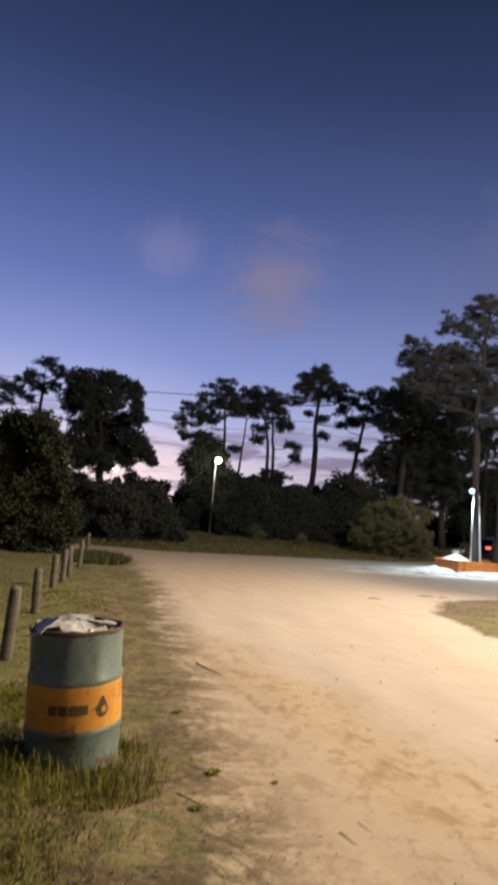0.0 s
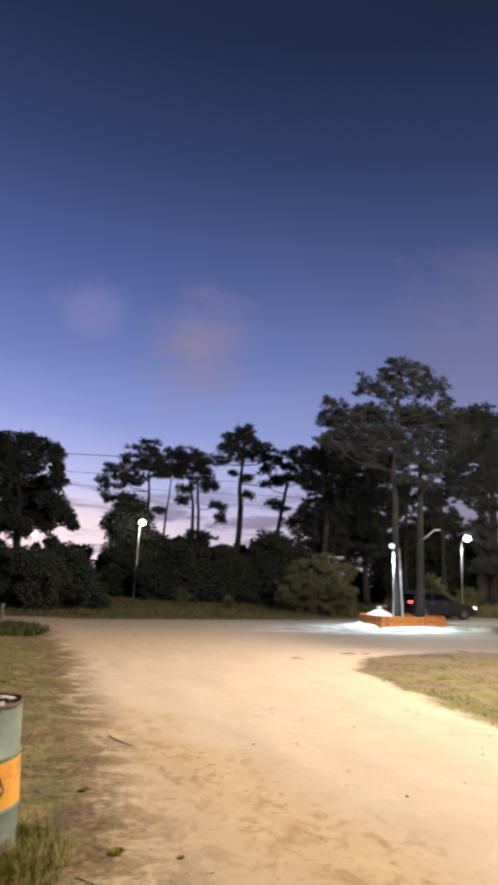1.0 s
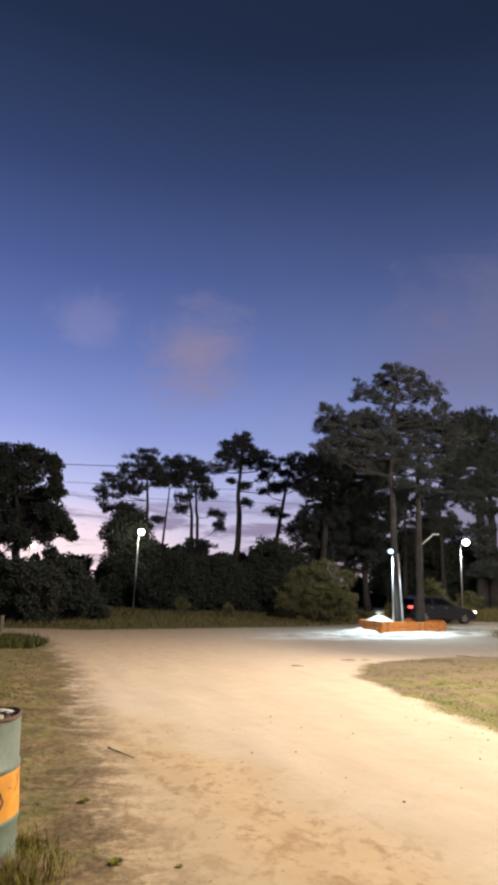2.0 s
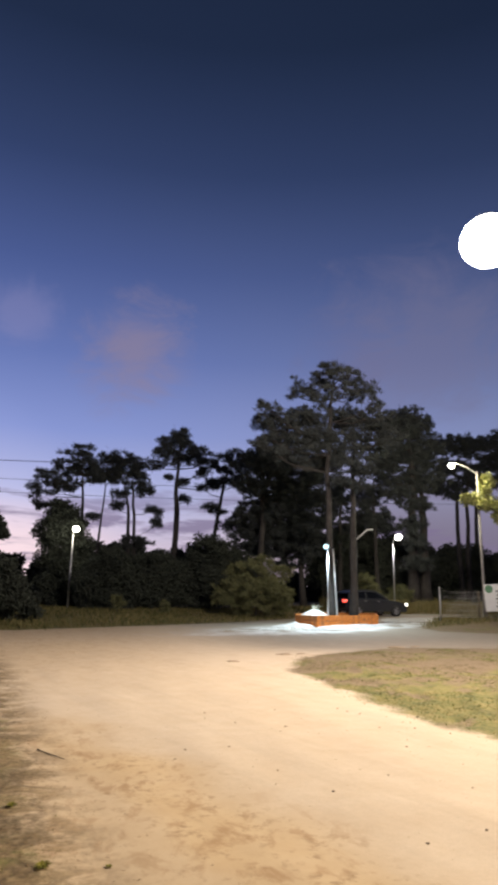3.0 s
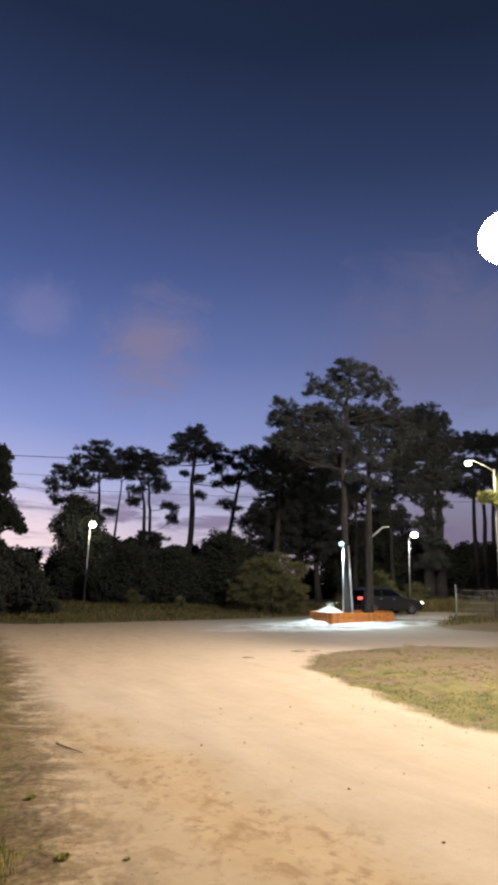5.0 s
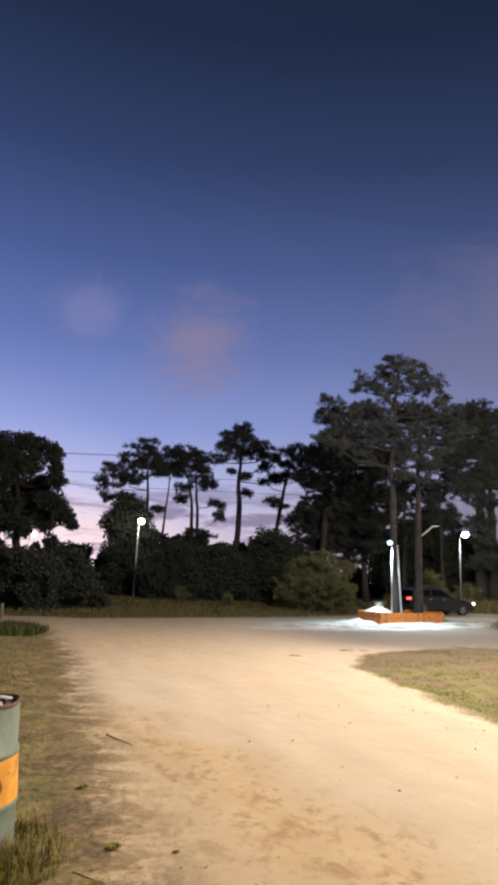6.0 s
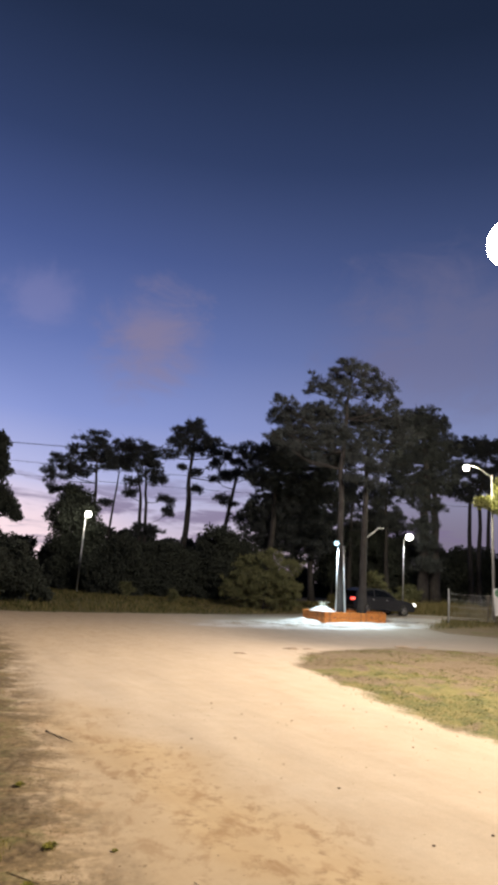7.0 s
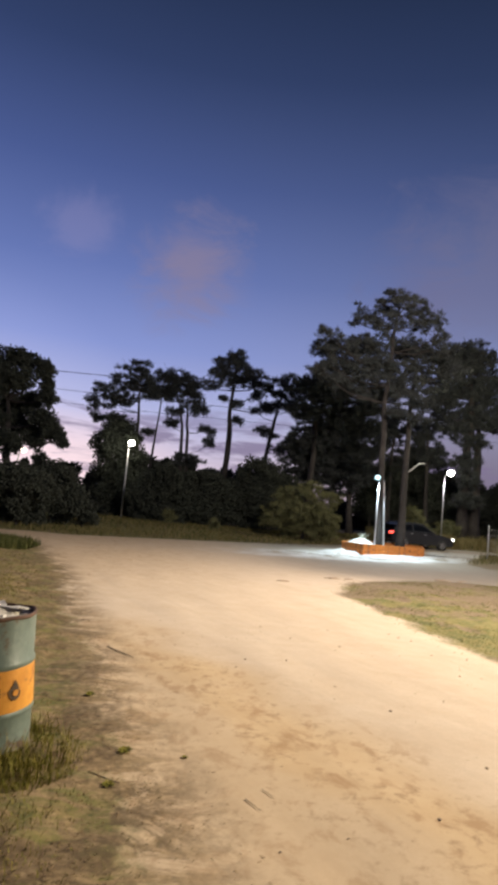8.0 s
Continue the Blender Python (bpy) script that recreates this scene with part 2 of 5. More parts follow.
RUST = rough_surface("rusty_steel", (0.05, 0.03, 0.022), (0.16, 0.085, 0.05), 12.0, 0.8, 0.2, 0.003)
PLASTIC = rough_surface("dirty_white_plastic", (0.36, 0.33, 0.28), (0.66, 0.62, 0.54), 9.0, 0.5, 0, 0.006)
BOARD_WHITE = rough_surface("white_sign_board", (0.66, 0.67, 0.64), (0.78, 0.78, 0.75), 3.0, 0.5, 0, 0.001)
SIGN_GREEN = rough_surface("green_sign_print", (0.10, 0.22, 0.12), (0.14, 0.30, 0.16), 5.0, 0.5, 0, 0.0)
WIRE = rough_surface("black_cable", (0.012, 0.012, 0.014), (0.02, 0.02, 0.022), 9.0, 0.6, 0, 0.0)
CAR_PAINT = rough_surface("dark_grey_car_paint", (0.055, 0.057, 0.062), (0.08, 0.082, 0.088), 1.5, 0.22, 0.6, 0.0)
TYRE = rough_surface("tyre_rubber", (0.012, 0.012, 0.012), (0.03, 0.03, 0.03), 9.0, 0.9, 0, 0.002)
ALLOY = rough_surface("alloy_rim", (0.5, 0.5, 0.5), (0.65, 0.65, 0.65), 9.0, 0.3, 0.8, 0.0)
CAR_GLASS = rough_surface("tinted_car_glass", (0.01, 0.012, 0.014), (0.014, 0.016, 0.018), 2.0, 0.05, 0, 0.0)
CLOD = rough_surface("crumbled_earth", (0.23, 0.175, 0.115), (0.38, 0.29, 0.20), 6.0, 0.95, 0, 0.01)
STONE = rough_surface("pebble", (0.10, 0.07, 0.048), (0.30, 0.22, 0.15), 20.0, 0.9, 0, 0.002, random_by="object")


def glowing(name, colour, strength):
    def build(nodes, shader):
        shader.inputs["Base Color"].default_value = (0.8, 0.8, 0.8, 1)
        shader.inputs["Emission Color"].default_value = (*colour, 1)
        shader.inputs["Emission Strength"].default_value = strength
    return material(name, build)


BIG_GLOW = glowing("street_lamp_glow", (1.0, 0.93, 0.90), 40)
COOL_GLOW = glowing("cool_lamp_glow", (0.45, 0.85, 1.0), 1.7)
WHITE_GLOW = glowing("white_lamp_glow", (1.0, 0.97, 0.86), 16)
WARM_GLOW = glowing("warm_lamp_glow", (1.0, 0.82, 0.62), 6)
TAIL_GLOW = glowing("tail_light_glow", (1.0, 0.08, 0.05), 2.5)
HEAD_GLOW = glowing("headlight_glow", (1.0, 0.98, 0.92), 5)


# ---- mesh helpers ----
def part(name, bm, mat, parent=None, label="", smooth=False):
    """Links a bmesh as one mesh object, under a thing or a part."""
    me = bpy.data.meshes.new(name)
    bmesh.ops.recalc_face_normals(bm, faces=bm.faces)
    bm.to_mesh(me)
    bm.free()
    me.materials.append(mat)
    if smooth:
        me.polygons.foreach_set("use_smooth", [True] * len(me.polygons))
    ob = new(name, me)
    if parent:
        ob.parent = parent
    if label:
        tagged(ob, label)
    return ob


def arrays(name, verts, faces, mat, parent=None, label=""):
    """A mesh object from number arrays: verts (n, 3) and faces (m, 3 or 4)."""
    me = bpy.data.meshes.new(name)
    m, k = faces.shape
    me.vertices.add(len(verts))
    me.vertices.foreach_set("co", np.asarray(verts, np.float32).ravel())
    me.loops.add(m * k)
    me.loops.foreach_set("vertex_index", np.asarray(faces, np.int32).ravel())
    me.polygons.add(m)
    me.polygons.foreach_set("loop_start", np.arange(0, m * k, k, dtype=np.int32))
    me.update(calc_edges=True)
    me.materials.append(mat)
    ob = new(name, me)
    if parent:
        ob.parent = parent
    if label:
        tagged(ob, label)
    return ob


def thing(name, place, label, category, group="", turn=0):
    ob = new(name)
    ob.matrix_world = pose(*place, 0, 0, turn)
    return tagged(ob, label, category, group)


def box(bm, size, place, turn=None, bevel=0.0):
    m = Matrix.Translation(place) @ (turn or Matrix()) @ Matrix.Diagonal((*size, 1))
    made = bmesh.ops.create_cube(bm, size=1, matrix=m)["verts"]
    if bevel:
        edges = {e for v in made for e in v.link_edges}
        bmesh.ops.bevel(bm, geom=list(edges), offset=bevel, segments=2, affect="EDGES", profile=0.5)


def tube(bm, path, radii, sides=8, wobble=0.0, rng=None, cap=True):
    """A tapered round tube along a path."""
    path = [Vector(p) for p in path]
    rings = []
    for i, p in enumerate(path):
        ahead = (path[min(i + 1, len(path) - 1)] - path[max(i - 1, 0)]).normalized()
        side = ahead.cross(Vector((0.3, 1, 0.1)) if abs(ahead.z) > 0.5 else Vector((0, 0, 1))).normalized()
        other = ahead.cross(side)
        ring = []
        for k in range(sides):
            a = 2 * math.pi * k / sides
            r = radii[i] * (1 + (rng.uniform(-wobble, wobble) if rng else 0))
            ring.append(bm.verts.new(p + (side * math.cos(a) + other * math.sin(a)) * r))
        rings.append(ring)
    for a, b in zip(rings, rings[1:]):
        for k in range(sides):
            bm.faces.new((a[k], a[(k + 1) % sides], b[(k + 1) % sides], b[k]))
    if cap:
        bm.faces.new(rings[0])
        bm.faces.new(rings[-1])


def lathe(bm, profile, sides=48, arc=(0, 360)):
    """Turns (radius, height) points round z."""
    full = arc[1] - arc[0] >= 360
    count = sides if full else sides + 1
    rows = []
    for r, z in profile:
        rows.append([bm.verts.new((r * math.cos(radians(arc[0] + (arc[1] - arc[0]) * k / sides)), r * math.sin(radians(arc[0] + (arc[1] - arc[0]) * k / sides)), z)) for k in range(count)])
    for a, b in zip(rows, rows[1:]):
        for k in range(sides):
            j = (k + 1) % count
            bm.faces.new((a[k], a[j], b[j], b[k]))
    return rows


# ---- ground ----
def ease(v, lo, hi):
    t = np.clip((v - lo) / (hi - lo), 0, 1)
    return t * t * (3 - 2 * t)


ROAD = [(-0.1, 2), (-0.2, 3.3), (-0.38, 4.2), (-0.62, 5.1), (-0.95, 6.7), (-1.5, 9), (-2.5, 13.8), (-4.3, 19.8), (-5.6, 23.0), (-12, 23.0), (-60, 20), (-60, 24),
        (-12, 25.2), (-4.2, 26.2), (-0.1, 29.3), (5.7, 34.0), (9.4, 36.6), (16, 39), (24, 40.5), (60, 45), (60, 41), (24, 36.8), (17.5, 35.5), (15.6, 33), (13.2, 28.6),
        (13.2, 27), (16.3, 25.6), (25, 27.5), (60, 33), (60, 29), (25, 22.5), (12, 19.6), (8.2, 19.5),
        (6.4, 18.4), (4.3, 16.6), (3.45, 13.8), (3.75, 10.8), (3.97, 8.7), (4.46, 7.3), (5.2, 5), (6.5, 1), (8, -10), (-3, -14), (0.2, -2)]


def road_distance(x, y):
    """Metres inside (+) or outside (-) the sandy lane."""
    best = np.full(x.shape, 1e9)
    inside = np.zeros(x.shape, bool)
    for (ax, ay), (bx, by) in zip(ROAD, ROAD[1:] + ROAD[:1]):
        dx, dy = bx - ax, by - ay
        t = np.clip(((x - ax) * dx + (y - ay) * dy) / (dx * dx + dy * dy), 0, 1)
        best = np.minimum(best, np.hypot(x - ax - t * dx, y - ay - t * dy))
        if ay != by:
            inside ^= ((ay > y) != (by > y)) & (x < ax + (y - ay) / (by - ay) * dx)
    return np.where(inside, best, -best)


def waves(x, y, size, seed):
    """Smooth random unevenness, about -1 to 1."""
    rng = np.random.RandomState(seed)
    total = 0
    for k in range(7):
        a, f, p = rng.uniform(0, 6.28), rng.uniform(0.6, 1.7) / size, rng.uniform(0, 6.28)
        total = total + np.sin((x * np.cos(a) + y * np.sin(a)) * f * 6.28 + p)
    return total / 4


def ground_height(x, y):
    x, y = np.asarray(x, float), np.asarray(y, float)
    d = road_distance(x, y)
    z = 0.35 * ease(x, 4, 17) * ease(y, 23, 37)
    z = z + 0.05 * ease(-d, 0.1, 1.5) + 0.25 * ease(-d, 0.5, 5) * ease(y, 26, 34)
    near = 1 - ease(np.hypot(x, y), 15, 45)
    z = z + near * (0.012 * waves(x, y, 1.4, 3) + 0.002 * waves(x, y, 0.35, 5))
    z = z + (0.02 * waves(x, y, 0.5, 8) + 0.012 * waves(x, y, 0.2, 9)) * ease(-d, -0.2, 0.6) * near
    return z


def at_ground(x, y):
    return (x, y, float(ground_height(x, y)))


def steps(spans):
    out = [spans[0][0]]
    for a, b, s in spans:
        out += list(np.linspace(a, b, max(1, round((b - a) / s)) + 1)[1:])
    return np.array(out)


gx = steps([(-900, -200, 100), (-200, -60, 20), (-60, -24, 3), (-24, -8, 0.5), (-8, -3.5, 0.16), (-3.5, 5.5, 0.07), (5.5, 14, 0.18), (14, 34, 0.6), (34, 80, 4), (80, 200, 20), (200, 900, 100)])
gy = steps([(-300, -40, 50), (-40, 0, 4), (0, 2.4, 0.3), (2.4, 9, 0.06), (9, 16, 0.12), (16, 42, 0.3), (42, 70, 1.5), (70, 200, 15), (200, 1500, 130)])
X, Y = np.meshgrid(gx, gy)
Z = ground_height(X, Y)
nx, ny = len(gx), len(gy)
index = np.arange(nx * ny).reshape(ny, nx)
quads = np.stack([index[:-1, :-1], index[:-1, 1:], index[1:, 1:], index[1:, :-1]], -1).reshape(-1, 4)
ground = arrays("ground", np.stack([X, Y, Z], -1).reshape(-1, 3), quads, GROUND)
tagged(ground, "sandy dirt lane crossing rough grass and bare earth", "ground", "", "structure")
ground.data.polygons.foreach_set("use_smooth", [True] * len(ground.data.polygons))
D = road_distance(X, Y).ravel()
ground.data.attributes.new("road_edge", "FLOAT", "POINT").data.foreach_set("value", np.clip(D, -5, 5).astype(np.float32))
west = (X.ravel() < 1.5) * (Y.ravel() < 22) * ease(-D, -0.75, 0.1) * (1 - ease(-D, 0.7, 1.6))
ground.data.attributes.new("litter", "FLOAT", "POINT").data.foreach_set("value", west.astype(np.float32))
# a browner wheel track runs along the west half of the lane
rut = 0.9 * X.ravel() + 0.436 * Y.ravel() - 2.914 + 0.22 * waves(X.ravel(), Y.ravel(), 1.8, 41)
ochre = np.exp(-(rut / 0.55) ** 2) * (1 - ease(Y.ravel(), 6.5, 11))
ochre = np.maximum(ochre, 0.62 * (1 - ease(rut, -0.2, 0.9)) * (1 - ease(Y.ravel(), 6, 12)))
# far west lane: warm light falling there painted in as ochre
ochre = np.maximum(ochre, 0.55 * ease(Y.ravel(), 9, 18) * (1 - ease(X.ravel(), -2.5, 4)))
dry = 1.1 * ease(X.ravel(), 2, 4) * ease(Y.ravel() + 0.35 * X.ravel(), 10.0, 17.0) - 0.7 * (1 - ease(X.ravel(), -1.2, -0.3)) * (1 - ease(Y.ravel(), 7, 11))
ground.data.attributes.new("dry", "FLOAT", "POINT").data.foreach_set("value", dry.astype(np.float32))
ground.data.attributes.new("ochre", "FLOAT", "POINT").data.foreach_set("value", ochre.astype(np.float32))
# far right lane: its cool light put into the sand colour as grey
cool_grey = ease(Y.ravel() + 0.3 * X.ravel(), 18.0, 22.0) * ease(X.ravel(), 1.0, 6.0)
ground.data.attributes.new("cool_grey", "FLOAT", "POINT").data.foreach_set("value", cool_grey.astype(np.float32))
# spilled white sand, widened to paint in the planter lamp's pool of light
lamp_pool_sand = 1 - ease(np.hypot((X.ravel() - 9.5) / 8.8, (Y.ravel() - 29.6 - 0.6 * (X.ravel() - 9.5)) / 3.3) + 0.10 * waves(X.ravel(), Y.ravel(), 2.5, 47), 0.5, 1.1)
ground.data.attributes.new("lamp_pool_sand", "FLOAT", "POINT").data.foreach_set("value", lamp_pool_sand.astype(np.float32))


# ---- blades, litter and leaves ----
def blades(name, count, area, mat, label, length, width, keep, seed, lean=0.5, clumps=0, category="grass"):
    """Grass blades strewn over the rectangle area = (x0, x1, y0, y1) where keep(x, y, d) is true."""
    rng = np.random.RandomState(seed)
    if clumps:
        cx, cy = rng.uniform(area[0], area[1], clumps), rng.uniform(area[2], area[3], clumps)
        pick = rng.randint(0, clumps, count)
        x, y = cx[pick] + rng.normal(0, 0.09, count), cy[pick] + rng.normal(0, 0.09, count)
    else:
        x, y = rng.uniform(area[0], area[1], count), rng.uniform(area[2], area[3], count)
    ok = keep(x, y, road_distance(x, y) + rng.normal(0, 0.22, count))
    x, y = x[ok], y[ok]
    c = len(x)
    base = np.stack([x, y, ground_height(x, y) - 0.01], -1)
    a = rng.uniform(0, 6.28, c)
    tall = rng.uniform(length[0], length[1], c)
    out = np.stack([np.cos(a), np.sin(a), np.zeros(c)], -1)
    side = np.stack([-np.sin(a), np.cos(a), np.zeros(c)], -1) * (width * rng.uniform(0.6, 1.3, c))[:, None]
    bend = rng.uniform(0.1, lean, c)[:, None] * tall[:, None]
    mid = base + out * bend * 0.35 + np.array([0, 0, 0.6]) * tall[:, None]
    tip = base + out * bend + np.array([0, 0, 1.0]) * (tall * rng.uniform(0.75, 1.0, c))[:, None]
    verts = np.stack([base - side, base + side, mid + side * 0.7, mid - side * 0.7, tip], 1).reshape(-1, 3)
    k = np.arange(c)[:, None] * 5
    tris = np.concatenate([k + [0, 1, 2], k + [0, 2, 3], k + [3, 2, 4]], 0)
    return tagged(arrays(name, verts, tris, mat), label, category, "", "stuff")


def strewn(name, count, area, mat, label, length, keep, seed, category="litter"):
    """Fallen needles, twigs and leaf scraps lying on the ground, as thin three-sided slivers."""
    rng = np.random.RandomState(seed)
    x, y = rng.uniform(area[0], area[1], count), rng.uniform(area[2], area[3], count)
    ok = keep(x, y, road_distance(x, y) + rng.normal(0, 0.25, count))
    x, y = x[ok], y[ok]
    c = len(x)
    base = np.stack([x, y, ground_height(x, y) + 0.004], -1)
    a = rng.uniform(0, 6.28, c)
    run = np.stack([np.cos(a), np.sin(a), rng.uniform(-0.1, 0.25, c)], -1) * rng.uniform(length[0], length[1], c)[:, None]
    side = np.stack([-np.sin(a), np.cos(a), np.zeros(c)], -1) * (rng.uniform(0.05, 0.16, c)[:, None] * np.linalg.norm(run, axis=1)[:, None])
    lift = np.array([0, 0, 0.003])
    verts = np.stack([base - run / 2 - side, base - run / 2 + side, base + run / 2, base + lift], 1).reshape(-1, 3)
    k = np.arange(c)[:, None] * 4
    tris = np.concatenate([k + [0, 1, 3], k + [1, 2, 3], k + [2, 0, 3]], 0)
    return tagged(arrays(name, verts, tris, mat), label, category, "", "stuff")


def foliage(clumps, kind, rng, dense=1.0, big=1.0):
    """Leaf geometry for clumps of (x, y, z, radius): pads of separate needle tufts, or small folded leaves gathered on sub-clumps."""
    pts, outs = [], []
    for x, y, z, r in clumps:
        if kind == "PINE":
            subs = max(5, int(30 * dense * (r / 0.9) ** 1.8 / big) + 3)
            reach = rng.uniform(0.15, 1.0, subs) ** 0.6
            reach[: subs // 6] *= 1.32
            flat, per, spread = 0.62, 16, rng.uniform(0.13, 0.29, subs)[:, None, None] * big * min(1.0, (r / 0.55) ** 0.5)
        else:
            subs = max(6, int(24 * dense))
            reach = rng.uniform(0.1, 1.1, subs) ** 0.6
            flat, per, spread = 0.95, int(104 * max(0.35, min(1.6, r))), 0.38 * r
        v = rng.normal(0, 1, (subs, 3))
        v /= np.linalg.norm(v, axis=1)[:, None]
        v *= reach[:, None] * r * np.array([1.0, 1.0, flat])
        if kind == "PINE":
            layer = 0.42 * r
            pad = (0.6 if dense <= 1.0 else 0.12)
            v[:, 2] = pad * np.round(v[:, 2] / layer) * layer + (1 - pad) * v[:, 2]
        centres = np.array([x, y, z]) + v
        off = rng.normal(0, 1, (subs, per, 3))
        off /= np.linalg.norm(off, axis=2)[:, :, None]
        off *= (rng.uniform(0.1, 1, (subs, per)) ** 0.45)[:, :, None] * spread * np.array([1, 1, 0.6 if kind == "PINE" else 0.9])
        pts.append((centres[:, None, :] + off).reshape(-1, 3))
        outs.append(off.reshape(-1, 3) / r + v.repeat(per, 0) / r * 0.5)
    p, o = np.concatenate(pts), np.concatenate(outs)
    low = p[:, 2] > 0.05
    p, o = p[low], o[low]
    if kind == "PINE":
        many = 5
        p, o = p.repeat(many, 0), o.repeat(many, 0)
        d = o * 0.8 + rng.normal(0, 0.55, p.shape) + np.array([0, 0, 0.25])
        d /= np.linalg.norm(d, axis=1)[:, None]
        s = np.cross(d, rng.normal(0, 1, p.shape))
        s /= np.linalg.norm(s, axis=1)[:, None] + 1e-6
        ln = rng.uniform(0.12, 0.28, len(p))[:, None] * big
        verts = np.stack([p - s * 0.017 * big, p + s * 0.017 * big, p + d * ln], 1).reshape(-1, 3)
        return verts, np.arange(len(verts)).reshape(-1, 3)
    d = o + rng.normal(0, 0.8, p.shape)
    d /= np.linalg.norm(d, axis=1)[:, None]
    s = np.cross(d, rng.normal(0, 1, p.shape))
    s /= np.linalg.norm(s, axis=1)[:, None] + 1e-6
    u = np.cross(d, s)
    ln, w = rng.uniform(0.07, 0.15, len(p))[:, None] * big, rng.uniform(0.025, 0.05, len(p))[:, None] * big
    verts = np.stack([p, p + d * ln * 0.5 + s * w + u * 0.015, p + d * ln, p + d * ln * 0.5 - s * w + u * 0.015], 1).reshape(-1, 3)
    return verts, np.arange(len(verts)).reshape(-1, 4)


LEAF = {"PINE": NEEDLES, "BROAD": LEAVES, "SHRUB": LEAVES}
CATEGORY = {"pine_tree": "tree", "leafy_tree": "tree", "shrub": "bush"}
planted = 0


def plant(name, kind, x, y, radius, stems, clumps, label, leaf=None, dense=1.0, swell=1.0):
    """A tree or bush: tapered stems given as (sideways, height) points, limbs that run to each clump, and a crown of small leaves."""
    global planted
    planted += 1
    rng, rnd = np.random.RandomState(100 + planted), random.Random(planted)
    ground_z = float(ground_height(x, y))
    root = thing(name, (x, y, ground_z), label, CATEGORY[name])
    full = []
    depth = 0.55 * (max(c[0] for c in clumps) - min(c[0] for c in clumps))
    for cx, cz, r in clumps:
        cy = rng.uniform(-0.5, 0.5) * depth
        away = 1 + cy / y
        full.append(((x + cx) * away - x, cy, max(1.65 + (cz - 1.65) * away - ground_z, r * 0.5), r * swell))
    tops = []
    for stem in stems:
        path, radii = [], []
        pts = [Vector((a, 0, max(0.0, b - ground_z) if b else -0.1)) for a, b in stem]
        for i in range(len(pts) - 1):
            for k in range(4):
                p = pts[i].lerp(pts[i + 1], k / 4)
                path.append(p + Vector((rnd.uniform(-1, 1), rnd.uniform(-1, 1), 0)) * radius * 0.25)
        path.append(pts[-1])
        for i in range(len(path)):
            f = i / (len(path) - 1)
            radii.append(radius * (1.0 - 0.72 * f) * (1.35 if i == 0 else 1.08 if i == 1 else 1))
        bm = bmesh.new()
        tube(bm, path, radii, 10, 0.10, rnd)
        part("trunk", bm, BARK, root, smooth=True)
        tops.append(path)
    for i, (cx, cy, cz, r) in enumerate(full):
        if r < 0.25:
            continue
        stem = min(tops, key=lambda path: min((p - Vector((cx, cy, cz))).length for p in path))
        low = cz - 0.16 * abs(cx) - 0.2
        start = min(stem[1:] if len(stem) > 1 else stem, key=lambda p: abs(p.z - low))
        end = Vector((cx, cy, cz))
        mid = start.lerp(end, 0.55) + Vector((0, 0, -0.10 * (end - start).length))
        bm = bmesh.new()
        thick = max(0.02, radius * 0.2)
        tube(bm, [start, mid, end], [thick, thick * 0.7, thick * 0.3], 6, 0.08, rnd)
        for k in range(6):
            tip = end + Vector((rnd.uniform(-1, 1), rnd.uniform(-1, 1), rnd.uniform(-0.4, 0.7))) * r * 1.05
            tube(bm, [mid.lerp(end, rnd.uniform(0.2, 0.9)), tip], [thick * 0.4, thick * 0.15], 5)
        part("limb", bm, BARK, root)
    verts, faces = foliage(full, kind, rng, dense, max(1.0, y / 38) if kind == "PINE" else max(1.0, y / 32))
    arrays("crown", verts, faces, leaf or LEAF[kind], root, "dark clustered foliage" if not leaf else "")
    return root




